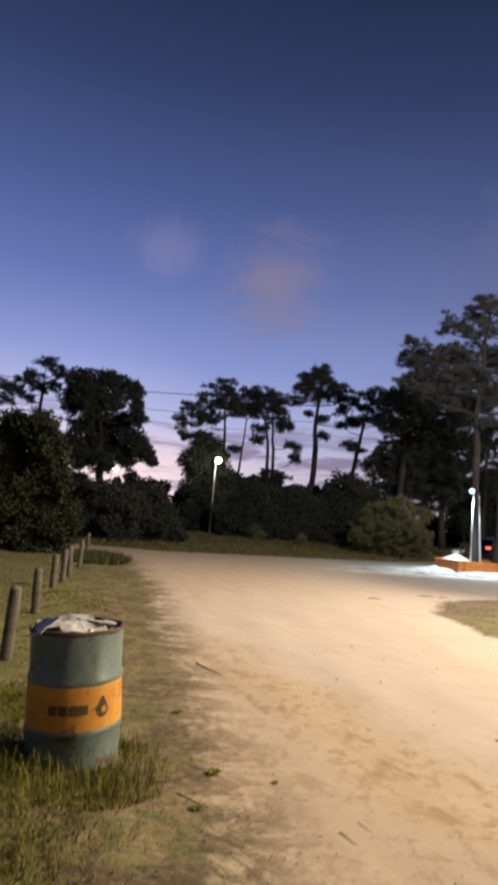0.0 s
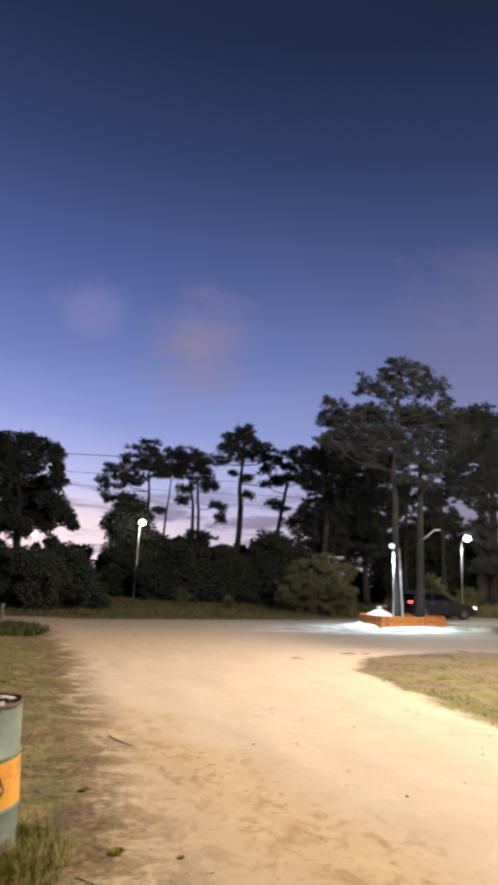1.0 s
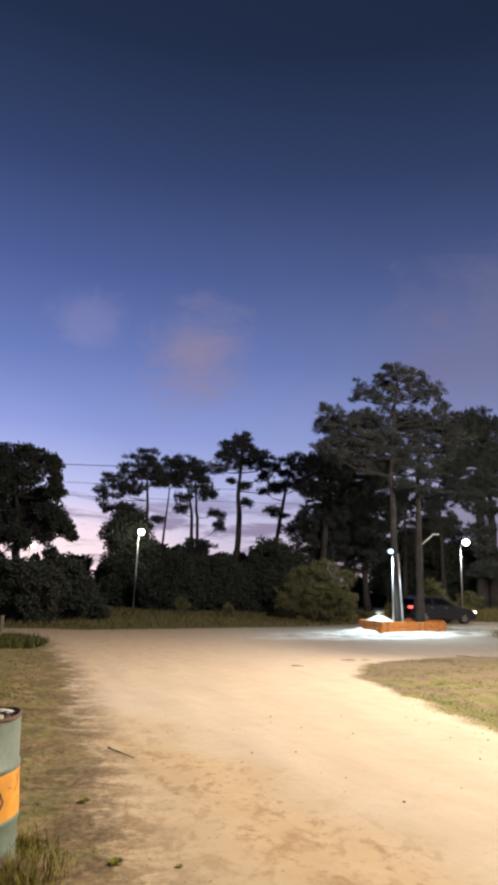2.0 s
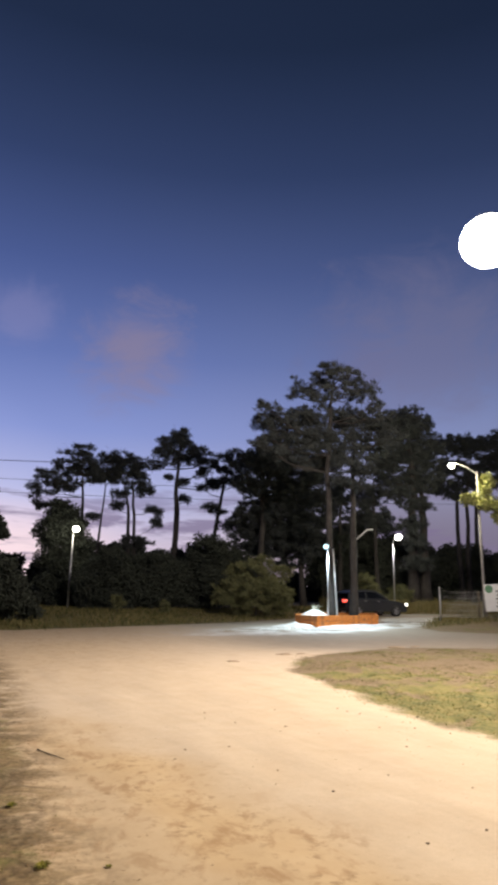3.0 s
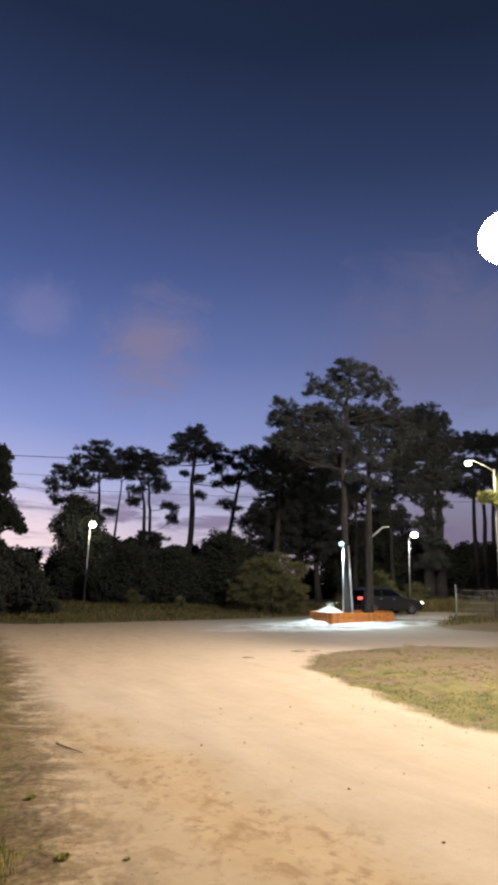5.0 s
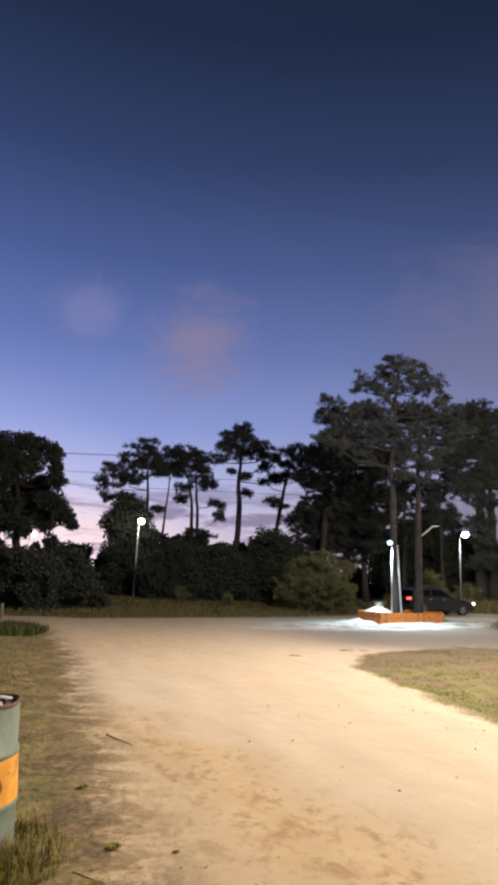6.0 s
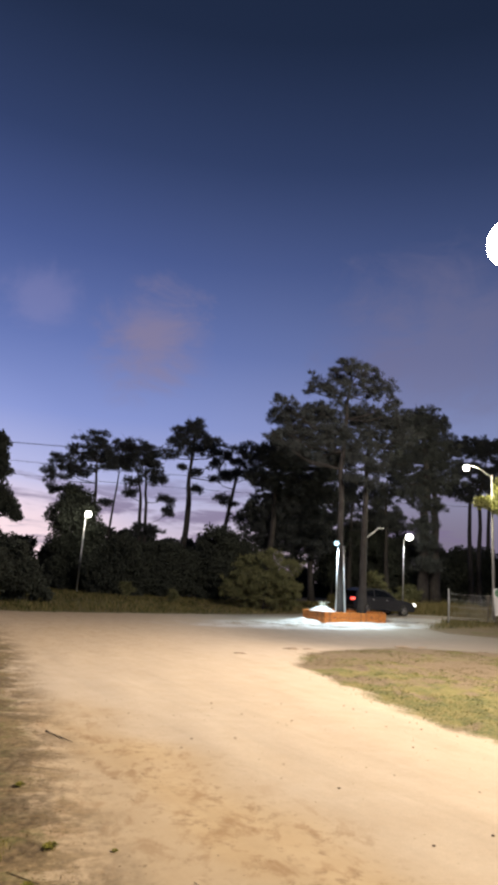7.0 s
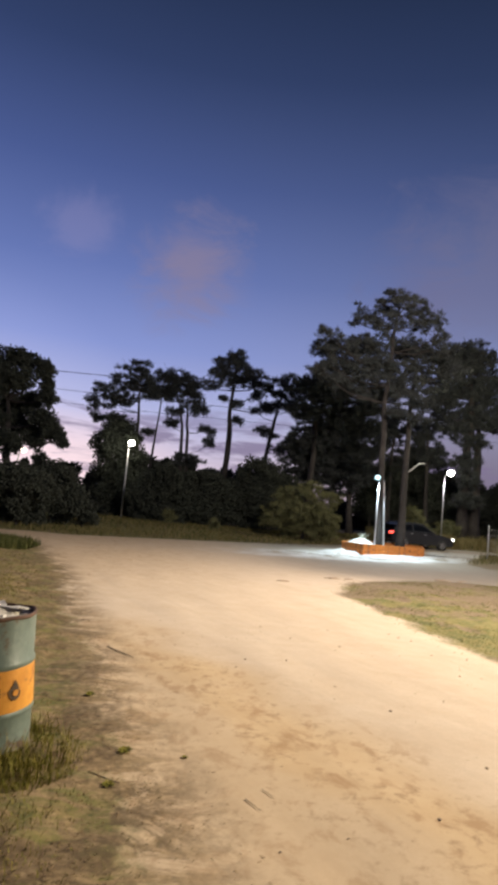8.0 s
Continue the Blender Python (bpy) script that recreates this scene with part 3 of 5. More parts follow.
# ---- planter with sand ----
def planter():
    corners = [(8.34, 29.05), (12.05, 31.2), (13.0, 34.0), (9.6, 34.2), (7.75, 30.6)]
    base = 0.12
    root = thing("planter", (9.9, 31.8, base), "low orange painted plank planter filled with white sand", "planter")
    rnd = random.Random(5)
    centre = Vector((9.9, 31.8, 0))
    for i, (a, b) in enumerate(zip(corners, corners[1:] + corners[:1])):
        a, b = Vector((*a, 0)) - centre, Vector((*b, 0)) - centre
        run = b - a
        turn = Matrix.Rotation(math.atan2(run.y, run.x), 4, "Z")
        for k, z in enumerate((0.04, 0.31)):
            bm = bmesh.new()
            box(bm, (run.length + 0.03 * k, 0.055, 0.266), (0, 0, 0), None, 0.012)
            ob = part("plank", bm, ORANGE_WOOD, root)
            ob.matrix_local = Matrix.Translation((a + b) / 2 + Vector((rnd.uniform(-0.01, 0.01), 0.012 * k, z))) @ turn @ pose(0, 0, 0, rnd.uniform(-2, 2), rnd.uniform(-0.6, 0.6), 0)
        bm = bmesh.new()
        box(bm, (0.09, 0.09, 0.46), (0, 0, 0), None, 0.012)
        ob = part("corner_stake", bm, ORANGE_WOOD, root)
        inward = -a.normalized() * 0.06
        ob.matrix_local = Matrix.Translation(a + inward + Vector((0, 0, 0.18))) @ turn
    # heaped fill
    bm = bmesh.new()
    rows = []
    for r in range(9):
        ring = []
        for k in range(40):
            a = 2 * math.pi * k / 40
            way = Vector((math.cos(a), math.sin(a), 0))
            reach = 9.0
            for p, q in zip(corners, corners[1:] + corners[:1]):
                p, q = Vector((*p, 0)) - centre, Vector((*q, 0)) - centre
                e = q - p
                den = way.x * e.y - way.y * e.x
                if abs(den) > 1e-6:
                    s = (p.x * e.y - p.y * e.x) / den
                    u = (p.x * way.y - p.y * way.x) / den
                    if s > 0 and -0.01 <= u <= 1.01:
                        reach = min(reach, s)
            f = 1 - r / 9
            p = way * (reach - 0.05) * f
            heap = 0.30 + 0.42 * math.exp(-((p.x + 1.2) ** 2 + (p.y + 1.0) ** 2) / 0.35) + 0.05 * noise.noise(p * 1.7)
            ring.append(bm.verts.new((p.x, p.y, heap)))
        rows.append(ring)
    top = bm.verts.new((0, 0, 0.32))
    for a, b in zip(rows, rows[1:]):
        for k in range(40):
            bm.faces.new((a[k], a[(k + 1) % 40], b[(k + 1) % 40], b[k]))
    for k in range(40):
        bm.faces.new((rows[-1][k], rows[-1][(k + 1) % 40], top))
    part("sand_fill", bm, WHITE_SAND, root, "heaped white sand", True)
    return root


planter()


def spiky_plant():
    """Stiff pale leaves fanning out of the sand heap."""
    root = thing("spiky_plant", (8.75, 30.75, 0.12 + 0.62), "small spiky plant with pale stiff leaves in the sand", "plant")
    rnd = random.Random(61)
    for k in range(13):
        a, up, ln = rnd.uniform(0, 6.28), rnd.uniform(0.5, 1.25), rnd.uniform(0.28, 0.55)
        way = Vector((math.cos(a) * math.cos(up), math.sin(a) * math.cos(up), math.sin(up)))
        side = Vector((-math.sin(a), math.cos(a), 0)) * 0.035
        fold = Vector((0, 0, -0.018))
        bm = bmesh.new()
        base, mid, tip = Vector((0, 0, -0.12)), way * ln * 0.5, way * ln + Vector((0, 0, -0.05))
        v = [bm.verts.new(p) for p in (base - side * 0.6, base + side * 0.6, mid + side, mid - side, tip, mid + fold, base + fold)]
        for f in ((0, 6, 5, 3), (6, 1, 2, 5), (3, 5, 4), (5, 2, 4)):
            bm.faces.new([v[q] for q in f])
        part("leaf", bm, PALE_LEAF, root)


spiky_plant()


def sand_mound(x, y, rx, ry, h, turn, seed):
    bm = bmesh.new()
    rows = []
    for r in range(8):
        f = 1 - r / 8
        ring = []
        for k in range(28):
            a = 2 * math.pi * k / 28
            w = 1 + 0.22 * noise.noise(Vector((math.cos(a) * 1.5, math.sin(a) * 1.5, seed)))
            p = Vector((math.cos(a) * rx * f * w, math.sin(a) * ry * f * w, 0))
            p.z = h * (1 - f ** 1.6) * (1 + 0.7 * noise.noise(p * 1.9 + Vector((0, 0, seed)))) + 0.05 * noise.noise(p * 4.5 + Vector((0, 0, seed))) * (1 - f) - 0.03 * (r == 0)
            ring.append(bm.verts.new(p))
        rows.append(ring)
    for a, b in zip(rows, rows[1:]):
        for k in range(28):
            bm.faces.new((a[k], a[(k + 1) % 28], b[(k + 1) % 28], b[k]))
    bm.faces.new(rows[-1])
    ob = part("sand_mound", bm, WHITE_SAND, None, "", True)
    ob.matrix_world = pose(*at_ground(x, y), 0, 0, turn)
    return tagged(ob, "low mound of loose white sand beside the planter", "sand mound", "mounds by the planter")


sand_mound(7.55, 29.55, 1.5, 0.8, 0.2, 25, 1)
sand_mound(10.2, 29.4, 2.8, 0.9, 0.10, 30, 2)
sand_mound(14.4, 33.2, 2.6, 1.2, 0.08, 20, 3)


# ---- street lamps ----
def street_lamp(name, head, pole, label, glow, pole_mat, radius, size, arm=True):
    """A pole at pole = (x, y), a curved arm and a lamp head at head = (x, y, z) with a glowing lens below."""
    px, py, pz = at_ground(*pole)
    root = thing(name, (px, py, pz), label, "street lamp", "street lamps")
    h = Vector(head) - Vector((px, py, pz))
    bm = bmesh.new()
    top = h.z - 0.25 if arm else h.z + 0.5 * size
    tube(bm, [(0, 0, -0.1), (0, 0, top * 0.5), (0, 0, top)], [radius, radius * 0.85, radius * 0.65], 14)
    part("pole", bm, pole_mat, root, smooth=True)
    flat = Vector((h.x, h.y, 0))
    if flat.length > 0.15:
        bm = bmesh.new()
        pts = []
        for k in range(8):
            f = k / 7
            pts.append(flat * f * 0.9 + Vector((0, 0, top - 0.15 + (h.z + 0.9 * size - top + 0.15) * math.sin(f * math.pi / 2))))
        tube(bm, pts, [0.032] * 8, 8)
        part("arm", bm, STEEL, root, smooth=True)
    bm = bmesh.new()
    lathe(bm, [(0.02, 0.92 * size), (size * 0.28, 0.90 * size), (size * 0.50, 0.82 * size), (size * 0.58, 0.72 * size), (size * 0.54, 0.70 * size)], 24)
    ob = part("lamp_head", bm, STEEL, root, smooth=True)
    ob.location = h
    bm = bmesh.new()
    lathe(bm, [(size * 0.52, 0.73 * size), (size * 0.80, 0.50 * size), (size * 0.95, 0.22 * size), (size * 0.99, -0.05 * size), (size * 0.96, -0.28 * size), (size * 0.86, -0.5 * size), (size * 0.6, -0.76 * size), (size * 0.3, -0.90 * size), (0.01, -0.93 * size)], 24)
    lens = part("lens", bm, glow, root, "glowing white lamp lens", True)
    lens.location = h
    lens.visible_shadow = False
    return root


# this first lens is oversized: its shape takes in the lamp's glare
street_lamp("street_lamp", BIG, (11.6, 12.9), "tall street lamp with an oversized glaring white lens beside the lane", BIG_GLOW, CONCRETE, 0.14, 0.72)
street_lamp("street_lamp", NEAR, (17.6, 5.0), "unseen, assumed street lamp on a concrete pole beside the lane", BIG_GLOW, CONCRETE, 0.13, 0.45)
street_lamp("street_lamp", (8.92, 29.55, 3.72), (9.06, 29.75), "short cool-white lamp on a slim steel pole at the planter", COOL_GLOW, STEEL, 0.032, 0.13, False)
street_lamp("street_lamp", (17.4, 33.2, 8.75), (19.0, 33.3), "concrete street lamp with a curved arm by the side road", WHITE_GLOW, CONCRETE, 0.085, 0.17)
street_lamp("street_lamp", (17.56, 41.4, 5.34), (17.2, 41.5), "far street lamp with a bright white head", WHITE_GLOW, STEEL, 0.05, 0.23)
street_lamp("street_lamp", (-3.69, 41.7, 5.16), (-3.85, 41.85), "far lamp with a bright head on a leaning steel pole", WHITE_GLOW, STEEL, 0.06, 0.21)
street_lamp("street_lamp", (-10.88, 43.9, 4.14), (-11.2, 44.1), "distant warm lamp among dark trees", WARM_GLOW, STEEL, 0.06, 0.18)


def plain_pole(name, x, y, height, radius, mat, label, category="pole", tilt=0):
    root = thing(name, at_ground(x, y), label, category)
    root.matrix_world = root.matrix_world @ pose(0, 0, 0, 0, tilt, 0)
    bm = bmesh.new()
    tube(bm, [(0, 0, -0.1), (0, 0, height * 0.5), (0, 0, height)], [radius, radius * 0.95, radius * 0.9], 12)
    part("shaft", bm, mat, root, smooth=True)
    bm = bmesh.new()
    tube(bm, [(0, 0, height), (0, 0, height + 0.03)], [radius * 1.15, radius * 0.6], 12)
    part("cap", bm, STEEL, root)
    return root


plain_pole("steel_pole", 9.93, 31.0, 3.6, 0.046, STEEL, "slim pale steel pole leaning beside the planter pine", tilt=-3.5)
plain_pole("concrete_post", -3.06, 47.9, 3.3, 0.10, CONCRETE, "short pale concrete post among far trees")


def bracket():
    root = thing("lamp_bracket", at_ground(14.5, 41.3), "bent pale steel lamp bracket on a slim dark pole", "lamp bracket")
    bm = bmesh.new()
    tube(bm, [(0, 0, -0.1), (0.05, 0, 5.0)], [0.06, 0.05], 10)
    part("shaft", bm, DARK_PAINT, root, smooth=True)
    bm = bmesh.new()
    tube(bm, [(0.05, 0, 4.6), (0.45, -0.1, 4.95), (0.75, -0.15, 5.25), (1.15, -0.2, 5.27)], [0.06, 0.06, 0.06, 0.04], 8)
    part("arm", bm, BOARD_WHITE, root, smooth=True)


bracket()


# ---- wooden posts by the lane ----
def wooden_post(x, y, height, lean, twist, seed):
    rnd = random.Random(seed)
    root = thing("wooden_post", at_ground(x, y), "short weathered round wooden fence post in grass", "fence post", "posts along the lane", twist)
    bm = bmesh.new()
    r = 0.06
    path = [(lean * f * height + rnd.uniform(-0.006, 0.006), rnd.uniform(-0.006, 0.006), -0.1 + (height + 0.1) * f) for f in (0, 0.25, 0.5, 0.75, 0.96, 1.0)]
    tube(bm, path, [r * 1.05, r, r * 0.97, r * 0.98, r * 0.95, r * 0.8], 12, 0.06, rnd)
    part("shaft", bm, WOOD, root, smooth=True)


for i, (x, y, h) in enumerate(((-2.57, 6.53, 0.68), (-3.26, 9.2, 0.60), (-3.92, 11.87, 0.58), (-4.07, 12.89, 0.62), (-4.27, 13.97, 0.63), (-4.68, 16.08, 0.68), (-5.5, 19.6, 0.68))):
    wooden_post(x, y, h, (0.03, -0.03, 0.04, 0.0, 0.05, -0.02, 0.02)[i], i * 47, i)


# ---- oil drum used as a bin ----
def drum():
    root = new("oil_drum")
    root.matrix_world = pose(*at_ground(-1.26, 4.46)) @ pose(0, 0, -0.065, 1.0, -4.5, 0)
    tagged(root, "faded green oil drum with an orange band, full of rubbish", "oil drum")
    R, H = 0.288, 0.88
    prof = [(R - 0.01, 0.0), (R + 0.006, 0.006), (R + 0.006, 0.022), (R, 0.03)]
    for z in (0.29, 0.585):
        prof += [(R, z - 0.03), (R + 0.009, z - 0.012), (R + 0.011, z), (R + 0.009, z + 0.012), (R, z + 0.03)]
    prof += [(R, H - 0.03), (R, H - 0.012)]
    bm = bmesh.new()
    rows = lathe(bm, prof, 64)
    bm.faces.new(rows[0])
    for v in bm.verts:
        # dents
        a = math.atan2(v.co.y, v.co.x)
        push = 0.012 * noise.noise(Vector((math.cos(a) * 1.6, math.sin(a) * 1.6, v.co.z * 2.2))) - 0.012 * max(0, 1 - ((a + 2.1) ** 2 / 0.2 + (v.co.z - 0.72) ** 2 / 0.02))
        v.co.xy *= 1 + push / R
    part("shell", bm, DRUM_GREEN, root, "faded grey-green dented steel shell", True)
    bm = bmesh.new()
    lathe(bm, [(R - 0.016, H - 0.12), (R - 0.014, H - 0.004), (R - 0.006, H + 0.008), (R + 0.007, H + 0.006), (R + 0.008, H - 0.012), (R - 0.001, H - 0.018)], 64)
    for v in bm.verts:
        v.co.z += 0.012 * noise.noise(Vector((v.co.x * 5, v.co.y * 5, 2.0)))
    part("rim", bm, RUST, root, "rusty torn rim", True)
    bm = bmesh.new()
    prof = [(R + 0.002, 0.305), (R + 0.0035, 0.325), (R + 0.0035, 0.548), (R + 0.002, 0.566)]
    lathe(bm, prof, 64)
    for v in bm.verts:
        a = math.atan2(v.co.y, v.co.x)
        v.co.xy *= 1 + (0.010 * noise.noise(Vector((math.cos(a) * 1.6, math.sin(a) * 1.6, v.co.z * 2.2))) + 0.0035) / R
    part("painted_band", bm, DRUM_ORANGE, root, "faded orange painted band", True)
    # plain dark marks on the band
    def mark(a0, a1, z0, z1, name="mark"):
        bm = bmesh.new()
        lathe(bm, [(R + 0.006, z0), (R + 0.0125, z0 + 0.003), (R + 0.0125, z1 - 0.003), (R + 0.006, z1)], 6, (a0, a1))
        part(name, bm, FADED_PRINT, root, "dark worn printed mark")
    for a in (-104, -92, -80, -68):
        mark(a, a + 9.5, 0.405, 0.465)
    bm = bmesh.new()
    shape = []
    for k in range(20):
        t = 2 * math.pi * k / 20
        w = 0.042 * math.sin(t) * (1 if math.cos(t) < 0 else math.sin(t / 2) ** 1.0 if t < math.pi else math.sin(t / 2))
        shape.append((w, 0.062 * math.cos(t)))
    ring = []
    for ox, oz in shape:
        a = radians(-40) + ox / R
        ring.append(bm.verts.new(((R + 0.013) * math.cos(a), (R + 0.013) * math.sin(a), 0.442 + oz)))
    bm.faces.new(ring)
    bmesh.ops.solidify(bm, geom=bm.faces[:], thickness=0.004)
    part("emblem", bm, FADED_PRINT, root, "dark drop-shaped emblem")
    bm = bmesh.new()
    centre = [(math.cos(k * math.pi / 8) * 0.019, math.sin(k * math.pi / 8) * 0.019) for k in range(16)]
    bm.faces.new([bm.verts.new(((R + 0.020) * math.cos(radians(-40) + ox / R), (R + 0.020) * math.sin(radians(-40) + ox / R), 0.428 + oz)) for ox, oz in centre])
    bmesh.ops.solidify(bm, geom=bm.faces[:], thickness=0.003)
    part("emblem_centre", bm, DRUM_ORANGE, root, "orange centre of the emblem")
    # rubbish heaped at the top
    bm = bmesh.new()
    made = bmesh.ops.create_icosphere(bm, subdivisions=4, radius=0.25)["verts"]
    for v in made:
        p = v.co.copy()
        v.co.z *= 0.16
        v.co += p.normalized() * (0.05 * noise.noise(p * 9) + 0.035 * abs(noise.noise(p * 17)))
        v.co.z += H - 0.045
        if v.co.xy.length > R - 0.02:
            v.co.xy *= (R - 0.02) / v.co.xy.length
    part("rubbish_bag", bm, PLASTIC, root, "crumpled pale plastic bag")
    for i, (px, py, rx, ry, rz, sx, sy) in enumerate(((-0.09, 0.05, 3, -4, 20, 0.36, 0.28), (-0.17, -0.17, 35, -12, -40, 0.19, 0.16), (0.06, -0.15, 14, 6, 40, 0.26, 0.15), (0.12, 0.05, 6, 12, 80, 0.22, 0.2))):
        bm = bmesh.new()
        bmesh.ops.create_grid(bm, x_segments=12, y_segments=12, size=0.5, matrix=Matrix.Diagonal((sx, sy, 1, 1)))
        for v in bm.verts:
            v.co.z += 0.018 * noise.noise(v.co * 9 + Vector((i * 3, 0, 0))) + 0.006 * noise.noise(v.co * 27)
        bmesh.ops.solidify(bm, geom=bm.faces[:], thickness=0.004)
        ob = part("rubbish_sheet", bm, PLASTIC, root, "crumpled dirty white sheet")
        ob.matrix_local = pose(px, py, H + 0.022, rx, ry, rz)


drum()


# ---- fence and notice board by the side road ----
def wire_fence():
    a, b = Vector((15.9, 32.3, 0)), Vector((22.5, 31.0, 0))
    root = thing("wire_fence", at_ground(a.x, a.y), "sagging wire mesh fence on slim posts", "fence")
    run = b - a
    across = run.normalized()
    for k, (f, mat, r) in enumerate(((0.0, STEEL, 0.045), (0.30, WOOD, 0.04), (0.54, WOOD, 0.06), (0.60, WOOD, 0.05), (0.8, WOOD, 0.06), (1.0, WOOD, 0.06))):
        bm = bmesh.new()
        p = across * run.length * f
        tube(bm, [p + Vector((0, 0, -0.1)), p + Vector((0.02, 0, 0.9)), p + Vector((0.0, 0, 1.75 if k in (0, 3) else 1.55))], [r, r, r * 0.9], 10)
        part("post", bm, mat, root, "pale steel post" if k == 0 else "", True)
    for k in range(5):
        bm = bmesh.new()
        z = 0.25 + 0.32 * k
        tube(bm, [across * run.length * f + Vector((0, 0, z - 0.05 * math.sin(f * 9.4) ** 2)) for f in np.linspace(0, 1, 12)], [0.005] * 12, 4)
        part("strand", bm, STEEL, root)
    bm = bmesh.new()
    for k in range(58):
        for s in (-1, 1):
            x0 = run.length * k / 58
            x1 = min(run.length, max(0, x0 + s * 1.3))
            tube(bm, [across * x0 + Vector((0, 0.01 * s, 0.2)), across * x1 + Vector((0, 0.01 * s, 0.2 + abs(x1 - x0)))], [0.003, 0.003], 3, cap=False)
    ob = part("mesh", bm, STEEL, root, "thin diamond wire mesh")
    ob["kind"] = "stuff"


wire_fence()


def notice_board():
    root = thing("notice_board", at_ground(18.3, 31.2), "white notice board with green print tied to the fence", "sign", "", -12)
    bm = bmesh.new()
    box(bm, (0.86, 0.03, 1.36), (0, 0, 1.12), pose(0, 0, 0, 0, -3, 0), 0.008)
    part("panel", bm, BOARD_WHITE, root)
    for x in (-0.32, 0.34):
        bm = bmesh.new()
        box(bm, (0.05, 0.05, 1.7), (x, 0.05, 0.8), None, 0.006)
        part("leg", bm, WOOD, root)
    bm = bmesh.new()
    lathe(bm, [(0.005, 0.0), (0.20, 0.0), (0.20, 0.008)], 20)
    ob = part("round_mark", bm, SIGN_GREEN, root, "faded green round mark")
    ob.matrix_local = pose(-0.2, -0.024, 1.55, 90, 0, 0)
    for k in range(5):
        bm = bmesh.new()
        box(bm, (0.10 if k % 2 else 0.16, 0.006, 0.07), (0.22, -0.020, 1.45 - 0.19 * k), pose(0, 0, 0, 0, -3, 0))
        part("printed_bar", bm, DARK_PAINT, root)


notice_board()


# ---- overhead cables ----
def cable(a, b, sag, thick):
    a, b = Vector(a), Vector(b)
    root = thing("overhead_cable", a, "thin black overhead cable crossing the sky", "cable", "overhead cables")
    bm = bmesh.new()
    pts = [(b - a) * (k / 24) + Vector((0, 0, -4 * sag * (k / 24) * (1 - k / 24))) for k in range(25)]
    tube(bm, pts, [thick] * 25, 6)
    part("strand", bm, WIRE, root)


cable((-30, 45.0, 11.1), (4.0, 45.0, 10.55), 0.9, 0.024)
cable((-40, 45.0, 9.3), (34.0, 45.0, 9.6), 0.8, 0.014)
cable((-40, 45.0, 8.3), (34.0, 45.0, 8.7), 0.75, 0.014)


